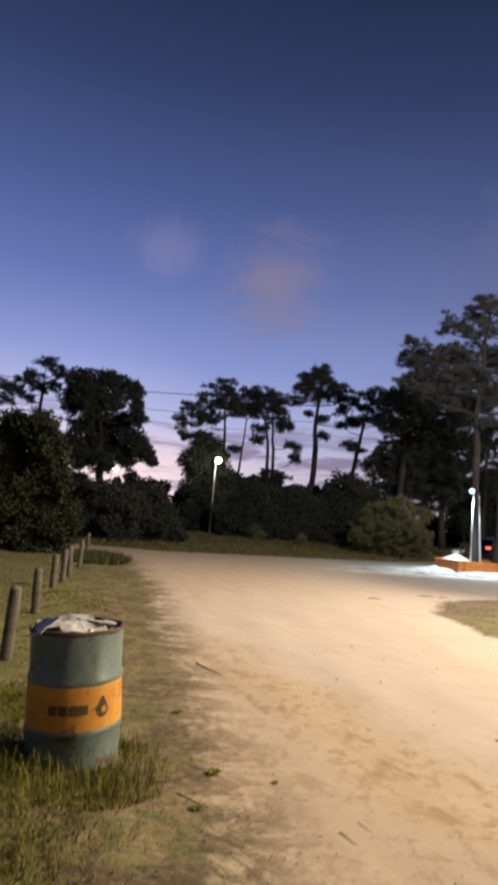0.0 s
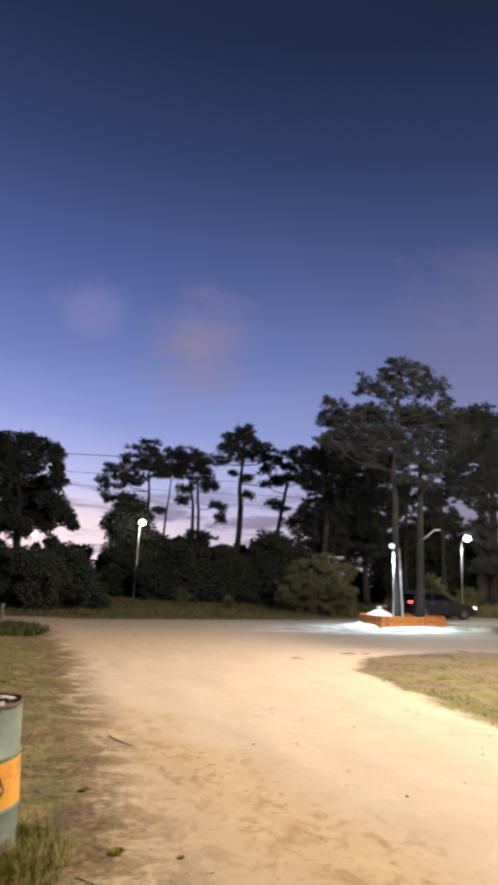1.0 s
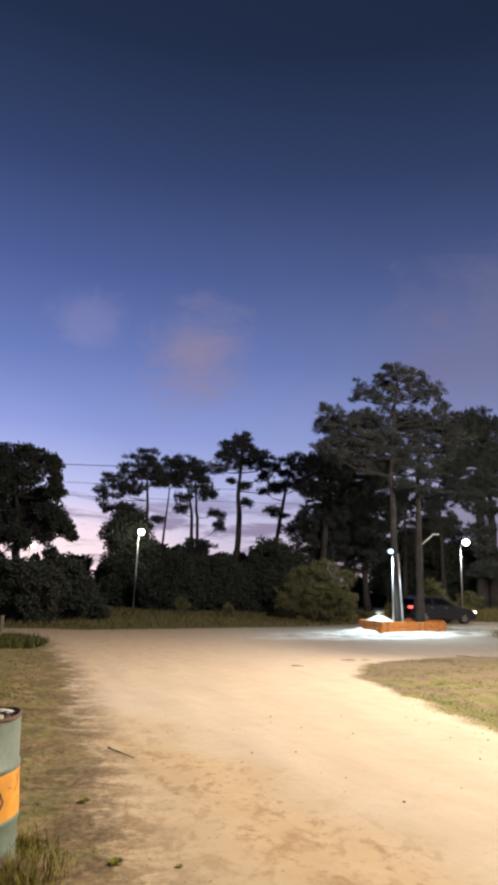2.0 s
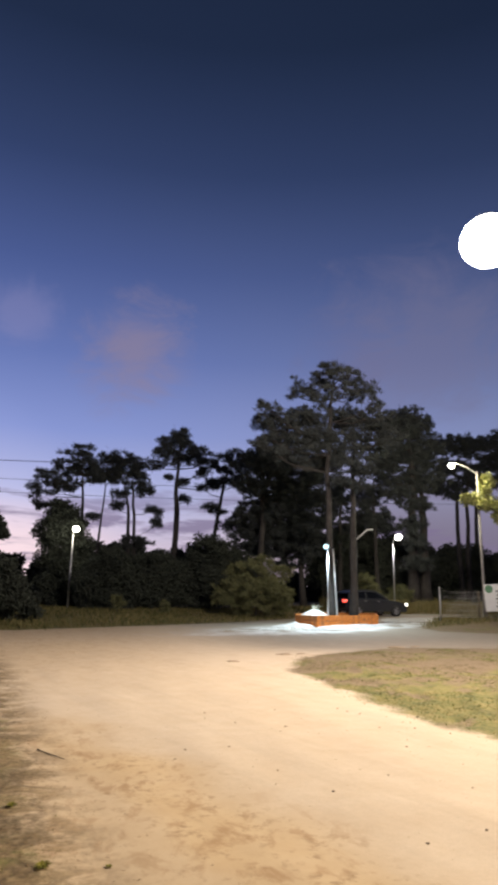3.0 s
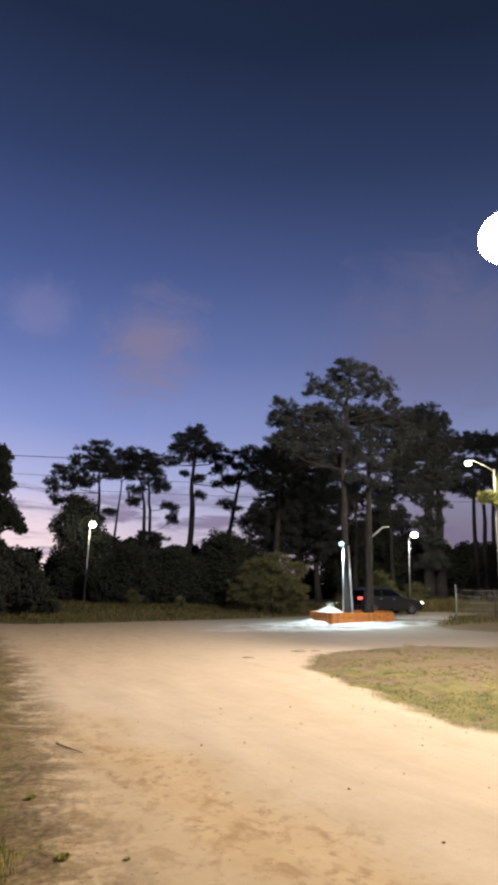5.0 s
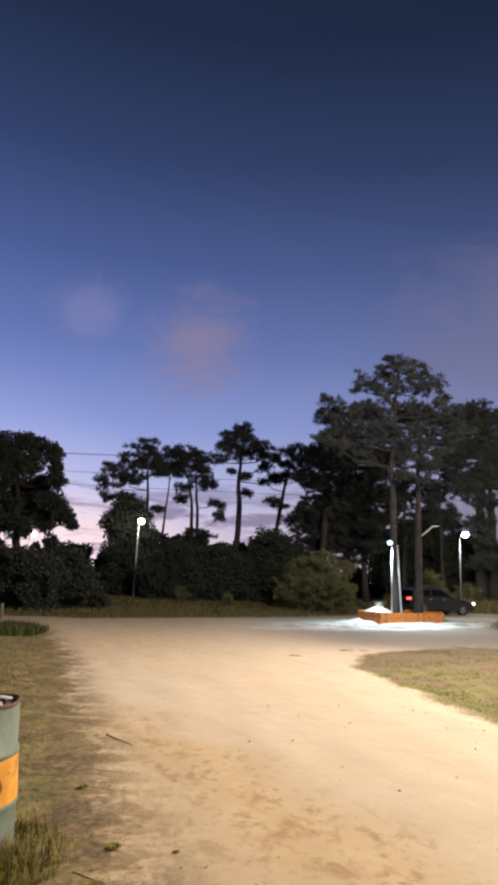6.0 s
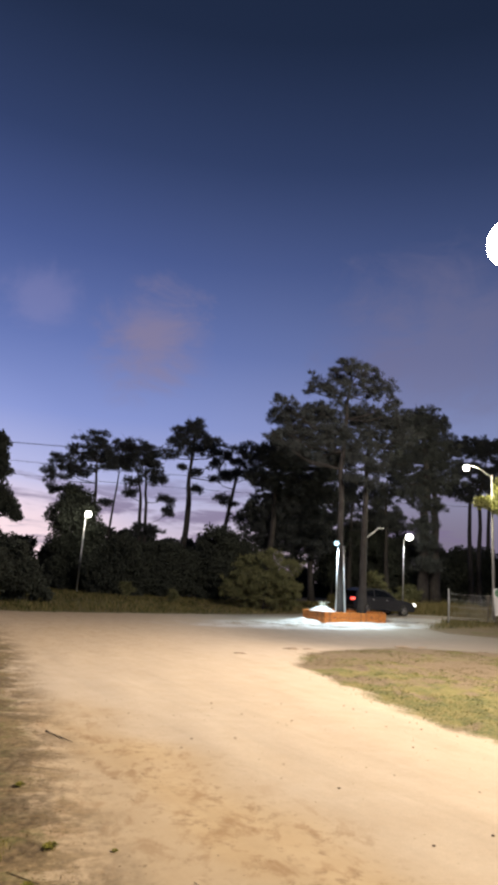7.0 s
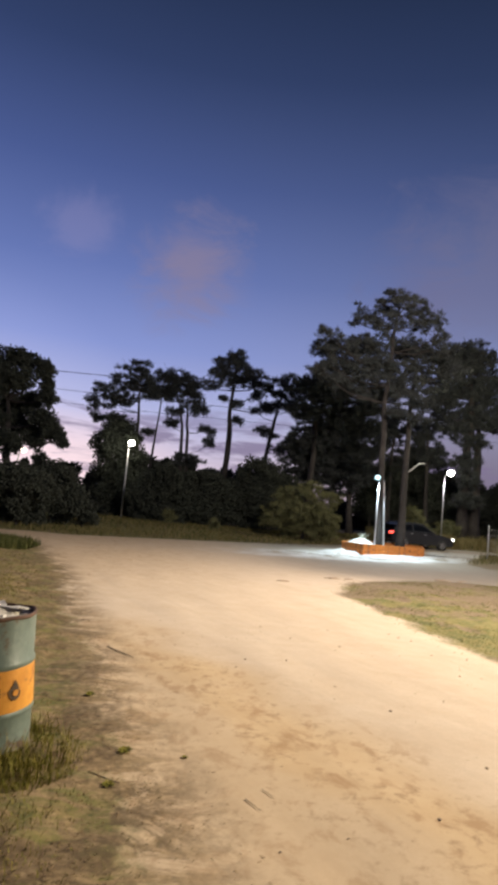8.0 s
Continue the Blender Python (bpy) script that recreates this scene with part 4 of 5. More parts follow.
# ---- car beyond the planter ----
def car():
    root = thing("car", at_ground(13.7, 36.9), "dark grey hatchback with lit lights on the far road", "car", "", 14)
    # side outline, front towards +x
    bm = bmesh.new()
    outline = [(-2.05, 0.30), (-2.13, 0.52), (-2.10, 0.80), (-2.02, 0.98), (-1.2, 1.0), (0.0, 0.98), (0.75, 0.95), (1.5, 0.86), (1.95, 0.74), (2.10, 0.58), (2.10, 0.38), (2.02, 0.26)]
    rows = []
    for y, w in ((-0.86, 0.93), (-0.80, 1.0), (0.80, 1.0), (0.86, 0.93)):
        rows.append([bm.verts.new((x * (0.985 if w < 1 else 1), y, 0.28 + (z - 0.28) * (w if z > 0.8 else 1))) for x, z in outline])
    for a, b in zip(rows, rows[1:]):
        for k in range(len(outline)):
            bm.faces.new((a[k], a[(k + 1) % len(outline)], b[(k + 1) % len(outline)], b[k]))
    bm.faces.new(rows[0])
    bm.faces.new(rows[-1])
    part("body", bm, CAR_PAINT, root)
    roof = [(-1.98, 0.97), (-1.78, 1.30), (-1.35, 1.46), (-0.5, 1.50), (0.1, 1.44), (0.85, 0.95)]
    bm = bmesh.new()
    rows = []
    for y0, y1 in ((-0.80, -0.62), (0.80, 0.62)):
        rows.append([bm.verts.new((x, y0 + (y1 - y0) * (z - 0.95) / 0.55, z)) for x, z in roof])
    for k in range(len(roof) - 1):
        bm.faces.new((rows[0][k], rows[0][k + 1], rows[1][k + 1], rows[1][k]))
    bm.faces.new(rows[0])
    bm.faces.new(rows[1])
    part("cabin", bm, CAR_PAINT, root)
    panes = (("rear_side_window", [(-1.62, 1.02), (-1.5, 1.30), (-0.72, 1.40), (-0.72, 1.02)]), ("front_side_window", [(-0.64, 1.02), (-0.64, 1.40), (0.02, 1.36), (0.58, 1.02)]))
    for side in (-1, 1):
        for name, pts in panes:
            bm = bmesh.new()
            ring = [bm.verts.new((x, side * (0.806 - 0.18 * (z - 0.95) / 0.55), z)) for x, z in pts]
            bm.faces.new(ring)
            bmesh.ops.solidify(bm, geom=bm.faces[:], thickness=0.006 * side)
            part(name, bm, CAR_GLASS, root, "dark tinted glass")
    for x0, z0, x1, z1, name in ((0.13, 1.43, 0.83, 0.975, "windscreen"), (-1.80, 1.29, -1.985, 1.0, "rear_window")):
        bm = bmesh.new()
        ring = [bm.verts.new(p) for p in ((x0, -0.58, z0), (x0, 0.58, z0), (x1, 0.72, z1), (x1, -0.72, z1))]
        bm.faces.new(ring)
        bmesh.ops.solidify(bm, geom=bm.faces[:], thickness=0.008)
        ob = part(name, bm, CAR_GLASS, root, "dark tinted glass")
        ob.location = (0.012 if x0 > 0 else -0.012, 0, 0.01)
    for x in (-1.28, 1.28):
        for y in (-0.80, 0.80):
            bm = bmesh.new()
            lathe(bm, [(0.20, -0.10), (0.30, -0.10), (0.325, -0.07), (0.325, 0.07), (0.30, 0.10), (0.20, 0.10)], 28)
            wheel = part("wheel", bm, TYRE, root, "black tyre", True)
            wheel.matrix_local = pose(x, y, 0.325, 90, 0, 0)
            bm = bmesh.new()
            lathe(bm, [(0.205, -0.095), (0.19, -0.05), (0.19, 0.05), (0.205, 0.095)], 28)
            for k in range(5):
                a = k * 2 * math.pi / 5
                for z in (-0.075, 0.075):
                    box(bm, (0.20, 0.055, 0.02), (0.10 * math.cos(a), 0.10 * math.sin(a), z), Matrix.Rotation(a, 4, "Z"))
            part("rim", bm, ALLOY, wheel, "pale alloy rim")
    for y in (-0.66, 0.66):
        for x, z, sx, mat, name in ((2.06, 0.68, 0.12, HEAD_GLOW, "headlight"), (-2.06, 0.86, 0.14, TAIL_GLOW, "tail_light")):
            bm = bmesh.new()
            box(bm, (sx, 0.36, 0.14), (x, y * 1.03, z), None, 0.03)
            part(name, bm, mat, root, "lit white headlight" if x > 0 else "lit red tail light")
    for y in (-0.93, 0.93):
        bm = bmesh.new()
        box(bm, (0.12, 0.16, 0.11), (0.45, y, 1.02), None, 0.03)
        part("mirror", bm, CAR_PAINT, root)
        for x in (-0.55, 0.35):
            bm = bmesh.new()
            box(bm, (0.16, 0.03, 0.025), (x - 0.25, y * 0.935, 0.86), None, 0.008)
            part("door_handle", bm, STEEL, root)


car()

# ---- trees and bushes ----
plant('pine_tree', 'PINE', -3.3, 47, 0.2, [[(0, 0), (-0.5, 6.2), (-0.7, 9.5)]],
      [(-1, 11, 1.1), (-2, 10, 1.1), (-3.1, 9.2, 0.9), (-3.9, 8.4, 0.7), (-2.6, 8.5, 0.8), (-0.4, 10.1, 1.1), (-3.5, 7.2, 0.6), (-1.5, 8.8, 0.9), (0.1, 9.5, 0.9), (0.1, 6.6, 0.5)],
      'tall dark umbrella pine with a wide spreading crown', dense=1.0)
plant('pine_tree', 'PINE', -2.9, 50, 0.16, [[(0, 0), (0.1, 4.4), (0.4, 9.2)]],
      [(0.4, 11, 1.1), (-0.1, 10, 0.8), (0.9, 9.9, 0.8)],
      'slender leaning pine with a small dark crown', dense=1.0)
plant('pine_tree', 'PINE', -0.3, 49, 0.18, [[(0, 0), (-0.3, 7), (-0.8, 9.4)], [(0.4, 0), (0.1, 7), (-0.2, 9.6)]],
      [(-1.3, 11.1, 1.2), (-0.2, 10.7, 1.2), (0.1, 9.4, 1), (-1.6, 10, 0.9), (0.8, 8.8, 0.8), (1.4, 7.3, 0.6), (1.9, 6.5, 0.6), (-1.2, 7.6, 0.6), (0.4, 4.9, 0.7), (-0.3, 5, 0.6), (0.9, 4.9, 0.5), (0.3, 10.1, 0.9), (-1, 8.5, 0.6)],
      'twin-stemmed dark pine with ragged hanging clumps', dense=1.0)
plant('pine_tree', 'PINE', 2.8, 48, 0.26, [[(0, 0), (0.1, 7.1), (0, 9.7), (0.2, 12.6)]],
      [(0.1, 13, 1), (-0.7, 12.2, 1), (0.7, 12.3, 0.9), (-1.2, 11.7, 0.7), (-0.3, 11.2, 0.9), (1, 11.3, 0.8), (0.5, 9.5, 0.5), (0.7, 8.2, 0.5), (-0.6, 9.8, 0.4), (-1.6, 10.7, 0.5), (1.6, 11.8, 0.7), (2.3, 11.2, 0.9), (1.9, 10.2, 0.6), (2.6, 9.4, 0.6)],
      'tall straight pine with a narrow layered dark crown', dense=1.0)
plant('pine_tree', 'PINE', 5.2, 47, 0.18, [[(0, 0), (0.7, 7.3), (1.1, 9.3), (1.4, 10.8)]],
      [(1.5, 11.4, 0.9), (0.9, 10.6, 0.8), (2, 10.4, 0.8), (0.2, 7.5, 0.6), (0.8, 7.2, 0.4), (-0.5, 8.9, 0.4), (1.4, 9.5, 0.7), (2.3, 9.6, 0.7), (0.4, 9.2, 0.5)],
      'leaning dark pine with sparse tufted limbs', dense=1.0)
plant('pine_tree', 'PINE', 9.9, 31.8, 0.2, [[(0, 0), (-0.1, 4.2), (-0.2, 7.7), (0, 11.3), (0.2, 12.9)]],
      [(0.6, 13.3, 0.6), (-0.4, 13.4, 0.6), (1.6, 12.3, 0.6), (-1.2, 12.0, 0.7), (0.1, 13.3, 0.7), (-0.8, 12.9, 0.7), (-1.7, 12.3, 0.6), (1, 13.2, 0.6), (2.3, 12.5, 0.6), (1.5, 12.8, 0.6), (0.4, 12.5, 0.8), (-0.5, 11.9, 0.8), (-2.1, 11.8, 0.3), (1.2, 11.9, 0.8), (2.5, 11.7, 0.5), (-3.2, 10.7, 0.8), (-3.6, 11.1, 0.4), (-3.9, 9.2, 0.3), (-2.7, 10, 1), (-1.6, 10.6, 1), (1, 10.8, 1), (2.3, 10.9, 0.8), (-3.4, 9.4, 0.6), (-2.3, 9.1, 0.8), (-1.1, 9.4, 0.9), (0.4, 9.5, 0.9), (1.7, 9.6, 0.9), (-2.6, 8.5, 0.8), (-1.7, 8.3, 0.7), (-0.7, 8.6, 0.7), (-3.2, 8.6, 0.6), (0.8, 8.5, 0.8)],
      'tall grey airy-crowned pine growing in the orange planter', dense=0.62)
plant('pine_tree', 'PINE', 11.4, 33, 0.22, [[(0, 0), (0.1, 4.4), (0.1, 8), (0.2, 10.8)]],
      [(-0.2, 9.1, 0.9), (1.2, 9.4, 0.9), (-1.1, 8.5, 0.8), (0.6, 8.2, 0.7), (1.8, 10.6, 0.9), (-1.5, 9.9, 0.9), (2.2, 10, 0.8), (-0.7, 7.6, 0.5), (0.6, 7.3, 0.5), (-4.7, 10.5, 0.8), (-3.9, 9.7, 1.0), (-4.9, 9.2, 0.7), (-3.0, 10.7, 1.0), (-2.2, 11.0, 0.9), (-0.6, 11.0, 1.0), (0.5, 10.7, 1.0), (-3.4, 8.7, 0.9), (-2.3, 8.4, 0.9), (-2.6, 9.6, 1.0)],
      'thick dark pine trunk growing in the orange planter', dense=1.3)
plant('pine_tree', 'PINE', 8.4, 43, 0.24, [[(0, 0), (0, 7.6), (0.2, 10)]],
      [(-0.7, 10.2, 0.9), (0.4, 10.5, 1.2), (1.4, 9.8, 1.2), (-0.9, 8.7, 0.8), (0.5, 8.4, 1.2), (1.9, 8.2, 1.1), (-0.2, 6.7, 1.3), (3.1, 9, 1), (2.6, 7.3, 1.1), (3.8, 9.7, 0.9), (3.8, 8.1, 0.7)],
      'dense dark pine with a broad crown behind the planter', dense=1.6, swell=1.45)
plant('pine_tree', 'PINE', 11.9, 45, 0.22, [[(0, 0), (-0.3, 6.2), (-0.6, 9)]],
      [(-1.6, 6.6, 1.5), (-4.2, 6, 1.2), (-2.3, 5.1, 1.5), (-0.3, 5.4, 1.5), (0.2, 6.2, 1.1), (-3.7, 4.6, 1.2), (-1, 4.2, 1.2)],
      'low dense dark pine filling the gap behind the shrub', dense=1.6, swell=1.45)
plant('pine_tree', 'PINE', 19.6, 44, 0.42, [[(0, 0), (0.2, 6.5), (0.3, 10.4), (0.1, 13.5)], [(1, 0), (1, 6.5), (1, 9.9)]],
      [(-0.9, 13.9, 1.4), (0.2, 14.2, 1.4), (0.9, 13.3, 1.2), (-0.2, 12.1, 1.4), (1.2, 11.5, 1.4), (-1.2, 11.1, 1.2), (0.3, 9.9, 1.2), (-1.8, 9.8, 0.9), (-0.7, 8.6, 1), (1.4, 9.7, 1.1), (0.7, 7.9, 0.8), (0.1, 6.5, 0.8), (0.2, 5.3, 0.8), (0.4, 3.8, 0.8)],
      'massive dark pine with two stems and a heavy crown', dense=1.5, swell=1.25)
plant('pine_tree', 'PINE', 17.8, 46, 0.2, [[(0, 0), (-0.1, 5.5), (-0.2, 9.6)]],
      [(-0.1, 8.8, 1), (0.5, 7.3, 0.8), (-0.9, 8, 0.7), (0.2, 11.2, 1.1), (-0.5, 6.5, 0.5)],
      'thin dark pine standing between bigger pines', dense=1.25, swell=1.15)
plant('pine_tree', 'PINE', 28.7, 54, 0.24, [[(0, 0), (-0.1, 9.6), (0.3, 12.1)], [(0.7, 0), (0.9, 10.2), (1.3, 12.8)]],
      [(-1.6, 14.8, 1.5), (0.1, 15.2, 1.6), (1.8, 15, 1.6), (-1, 12.9, 1.5), (1.4, 13.1, 1.5), (-1.3, 11, 1.2), (-0.4, 10.6, 0.9), (0.6, 11.5, 1.2)],
      'twin tall dark pines with bare trunks', dense=1.3)
plant('pine_tree', 'PINE', 31.4, 56, 0.24, [[(0, 0), (0.2, 10.6), (1.2, 14.6)]],
      [(1.6, 15.9, 1.5), (3.4, 16.4, 1.5), (2.2, 14, 1.8), (0.7, 11.9, 1.2), (3.7, 14.8, 1.5), (3.2, 12.4, 1.2), (4.9, 16.2, 1.4), (5.1, 13.8, 1.5), (6.6, 15.6, 1.5), (6.8, 13.3, 1.5)],
      'tall dark pine with a wide flat crown', dense=1.3)
plant('pine_tree', 'PINE', 15.5, 48, 0.2, [[(0, 0), (0.1, 6), (0.2, 9)]],
      [(-1.1, 8.6, 1.3), (0.2, 8.2, 1.3), (-0.0, 9.7, 1.2), (-1.4, 7.1, 1.3), (0.8, 6.6, 1.3), (1.9, 9.1, 1.0), (3.8, 6.8, 1.0), (-2.4, 5.0, 1.0), (-0.3, 5.6, 1.2), (2.4, 7.2, 1.0)],
      'dark pine seen between the planter pines', dense=1.2)
plant('leafy_tree', 'BROAD', 22.1, 33, 0.13, [[(0, 0), (0.2, 4.9), (-0.5, 6.7)]],
      [(-4, 6.8, 0.3), (-3.5, 6.8, 0.4), (-3, 6.6, 0.3), (-2.6, 6.6, 0.4), (-1.9, 6.5, 0.5), (-1.3, 6.4, 0.4), (-2.7, 7.9, 0.4), (-2.8, 7.4, 0.3), (-2, 6, 0.4), (-0.6, 6.3, 0.5), (0.3, 6.8, 0.7)],
      'yellow-green leafy tree lit by the street lamp', leaf=YELLOW_GREEN, dense=1.3)
plant('pine_tree', 'PINE', -15.3, 42, 0.2, [[(0, 0), (-0.6, 7.4), (-0.6, 9.6)]],
      [(-0.6, 10.7, 0.7), (0.2, 10.2, 0.7), (-1.3, 9.9, 0.6), (-2, 9.5, 0.7), (-0.8, 9, 0.6), (0.1, 9.3, 0.6), (-2.4, 8.7, 0.5), (-1.6, 8.3, 0.5), (-3.2, 9, 0.7), (-3.2, 8.1, 0.7)],
      'dark pine with a ragged open crown', dense=1.0)
plant('leafy_tree', 'BROAD', -9.9, 38, 0.35, [[(0, 0), (-0.4, 3.4), (-0.8, 6.6)]],
      [(-2.4, 8.9, 0.7), (-1.7, 8.7, 0.8), (-0.6, 9.2, 0.6), (0.2, 8.9, 0.6), (1.1, 8.6, 0.5), (1.3, 7.8, 0.4), (1.4, 7, 0.5), (-2.6, 7.8, 0.8), (-1.5, 7.8, 1), (-0.3, 7.9, 0.8), (0.7, 6.6, 0.7), (-0.3, 6.4, 1), (-1.6, 6.3, 1), (-2.1, 5.1, 0.8), (-1, 5, 1), (0.3, 5.3, 0.9), (1.3, 5.7, 0.7), (1.8, 5.1, 0.6), (2.5, 4.6, 0.4), (1, 4.7, 0.7), (-0.4, 4.2, 0.7), (-1.7, 4.3, 0.7)],
      'large dark leafy tree with a dense rounded crown', dense=1.8)
plant('shrub', 'SHRUB', -4.2, 44, 0.1, [[(0, 0), (-0.5, 4.7)]],
      [(-0.7, 6.2, 1), (-0.1, 5.5, 1.1), (-1.2, 5.1, 1), (0.2, 4, 1.2), (-0.7, 3.6, 1.2), (-0.2, 2.3, 1.4), (0.7, 2.2, 1), (-1, 1.7, 1), (0, 1.1, 1.2)],
      'tall dark bushy shrub behind the lamp pole', dense=2.0)
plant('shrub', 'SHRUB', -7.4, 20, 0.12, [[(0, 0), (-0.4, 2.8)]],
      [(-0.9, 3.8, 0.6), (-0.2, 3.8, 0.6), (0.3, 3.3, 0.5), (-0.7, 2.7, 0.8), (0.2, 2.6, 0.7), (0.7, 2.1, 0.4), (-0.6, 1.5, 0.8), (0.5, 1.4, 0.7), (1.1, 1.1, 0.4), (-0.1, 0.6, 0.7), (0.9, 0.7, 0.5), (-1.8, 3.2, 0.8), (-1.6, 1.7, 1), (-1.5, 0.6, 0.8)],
      'large dark-leaved bush beside the wooden fence posts', leaf=DARKER_LEAVES, dense=2.0)
plant('shrub', 'SHRUB', -6.9, 28, 0.08, [[(0, 0), (-0.2, 1.8)]],
      [(-0.8, 2.2, 0.6), (0, 1.9, 0.8), (-1, 1.2, 0.7), (0.1, 1, 0.7), (0.8, 1.6, 0.7), (-0.5, 0.6, 0.6), (0.7, 0.6, 0.6)],
      'dark green bush at the roadside', dense=2.0)
plant('shrub', 'SHRUB', -5.3, 30, 0.08, [[(0, 0), (-0.2, 2)]],
      [(-1.1, 2.2, 0.7), (-0.4, 2.4, 0.6), (-0.7, 1.3, 0.7), (0.3, 1.1, 0.7), (1, 0.7, 0.5), (0, 1.7, 0.6), (-0.2, 0.6, 0.5)],
      'dark low bush at the road corner', dense=2.0)
plant('shrub', 'SHRUB', -1.8, 41, 0.08, [[(0, 0), (-0.2, 2.5)]],
      [(0.5, 3.6, 0.7), (-0.2, 2.7, 0.9), (0.7, 2.6, 1), (-0.6, 1.8, 1), (0.4, 1.5, 1.1), (1.4, 1.7, 1), (-0.7, 1, 0.8), (1.1, 0.8, 0.8)],
      'dark thicket bush behind the grass verge', dense=2.0)
plant('shrub', 'SHRUB', 1.2, 42, 0.08, [[(0, 0), (-0.2, 2.6)]],
      [(-0.9, 3, 0.8), (0.2, 3.2, 0.8), (-0.3, 2.1, 1.1), (0.8, 2.3, 1), (-1, 1.6, 1), (0.3, 1.2, 0.9), (1.4, 1.6, 1), (1.2, 2.9, 0.7)],
      'dark thicket bush behind the grass verge', dense=2.0)
plant('shrub', 'SHRUB', 4.9, 43, 0.08, [[(0, 0), (-0.1, 2.8)]],
      [(0, 4.1, 1.1), (-0.9, 3.5, 0.9), (0.8, 3.8, 1), (-1.4, 2.4, 1), (-0.3, 2.4, 1.2), (0.9, 2.3, 1.2), (2, 2.9, 1.2), (-0.6, 1.1, 0.9), (0.7, 1.2, 0.9), (2.4, 1.4, 1)],
      'tall dark thicket bush behind the grass verge', dense=2.0)
plant('shrub', 'PINE', 7.0, 37, 0.07, [[(0, 0), (0, 1.7)]],
      [(-1, 2.6, 0.8), (0.3, 3, 0.8), (1.3, 2.6, 0.8), (-0.3, 1.8, 1.1), (0.9, 1.7, 1), (1.8, 1.5, 0.5), (-1.5, 1.6, 0.9), (-1.9, 1.2, 0.6), (-0.9, 0.9, 0.9), (0.7, 0.9, 0.8), (1.6, 0.9, 0.6)],
      'rounded olive-green bush on the verge near the planter', leaf=OLIVE, dense=1.5, swell=1.05)
plant('shrub', 'PINE', 15.5, 42, 0.06, [[(0, 0), (0.1, 2.1)]],
      [(-0.1, 2.5, 0.5), (0.4, 1.9, 0.5), (-0.3, 1.6, 0.5), (0, 1.1, 0.5)],
      'small olive bush behind the planter', leaf=OLIVE, dense=1.5, swell=1.05)
plant('shrub', 'PINE', 18.7, 44, 0.06, [[(0, 0), (0, 1.5)]],
      [(-0.2, 1.7, 0.7), (0.5, 1.4, 0.6), (-0.7, 1.1, 0.6), (0.3, 0.9, 0.5)],
      'low olive bush on the far verge', leaf=OLIVE, dense=1.5, swell=1.05)
plant('shrub', 'SHRUB', 30.7, 58, 0.08, [[(0, 0), (0.1, 4.1)]],
      [(-2, 4.3, 1.3), (-0.6, 5, 1.3), (1.1, 4.7, 1.4), (2.9, 4.2, 1.4), (4.6, 3.9, 1.5), (6.4, 4, 1.5), (-1.4, 3.1, 1.3), (1.4, 3.2, 1.3), (4.2, 2.8, 1.3), (-3.4, 3.6, 1.3)],
      'dark thicket under the far pines', dense=2.0)
plant('shrub', 'SHRUB', 14.8, 50, 0.08, [[(0, 0), (0, 3.3)]],
      [(-0.6, 4.6, 1.4), (1.1, 5.2, 1.4), (2.8, 5.3, 1.5), (4.5, 5.1, 1.5), (5.9, 4.9, 1.4), (0, 3.1, 1.4), (2.2, 3.4, 1.5), (4.7, 3.2, 1.4), (6.4, 2.8, 1.1), (3.6, 6.9, 1.1)],
      'dark thicket behind the planter pines', dense=2.0)
plant('shrub', 'PINE', -0.7, 36, 0.03, [[(0, 0), (0, 0.9)]],
      [(-0.1, 1.1, 0.2), (-0.1, 0.8, 0.3), (0.1, 0.7, 0.2)],
      'small pale bush on the grass verge', leaf=OLIVE, dense=0.8, swell=1.0)
plant('shrub', 'PINE', 1.8, 36, 0.03, [[(0, 0), (0, 0.7)]],
      [(0, 0.8, 0.2), (-0.1, 0.5, 0.2), (0.1, 0.5, 0.2)],
      'tiny pale bush on the grass verge', leaf=OLIVE, dense=1.5, swell=1.05)


def far_woods():
    """A dense uneven band of undergrowth that closes the view under the pines."""
    rng = np.random.RandomState(404)
    clumps = []
    for x in np.arange(-70, 95, 1.5):
        y = 58 + 6 * math.sin(x * 0.11) + rng.uniform(-2, 2)
        tall = 3.6 + 1.1 * math.sin(x * 0.23 + 1) + rng.uniform(-0.6, 0.8)
        for z in np.arange(0.6, tall, 1.1):
            clumps.append((x + rng.uniform(-0.6, 0.6), y + rng.uniform(-0.8, 0.8), z, rng.uniform(1.1, 1.5)))
    verts, faces = foliage(clumps, "SHRUB", rng, 0.7, 3.0)
    tagged(arrays("far_woods", verts, faces, LEAVES), "dark band of distant woodland undergrowth", "woods", "", "stuff")


far_woods()


# ---- grass, litter and small things on the ground ----
blades("short_grass", 120000, (-7.5, 0.4, 2.3, 12), GRASS, "short green and straw-coloured lawn grass west of the lane", (0.012, 0.045), 0.003, lambda x, y, d: (d < -0.75) & (x < 0.6), 1, 0.9)
blades("grass_tuft", 95000, (-3.6, -0.5, 2.6, 5.6), GRASS, "tall green grass tufts round the drum", (0.015, 0.07), 0.0024, lambda x, y, d: ((d < -0.85) | (np.hypot(x + 1.2, y - 4.3) < 0.62)) & (d < -0.35) & (np.hypot(x + 1.26, y - 4.46) > 0.30), 2, 1.0, 650)
blades("edge_tuft", 55000, (-4.5, 0.4, 2.3, 15), LITTER, "low dry brown tufts along the lane edge", (0.005, 0.020), 0.003, lambda x, y, d: (d < 0.10) & (d > -1.1), 15, 1.8, 700)
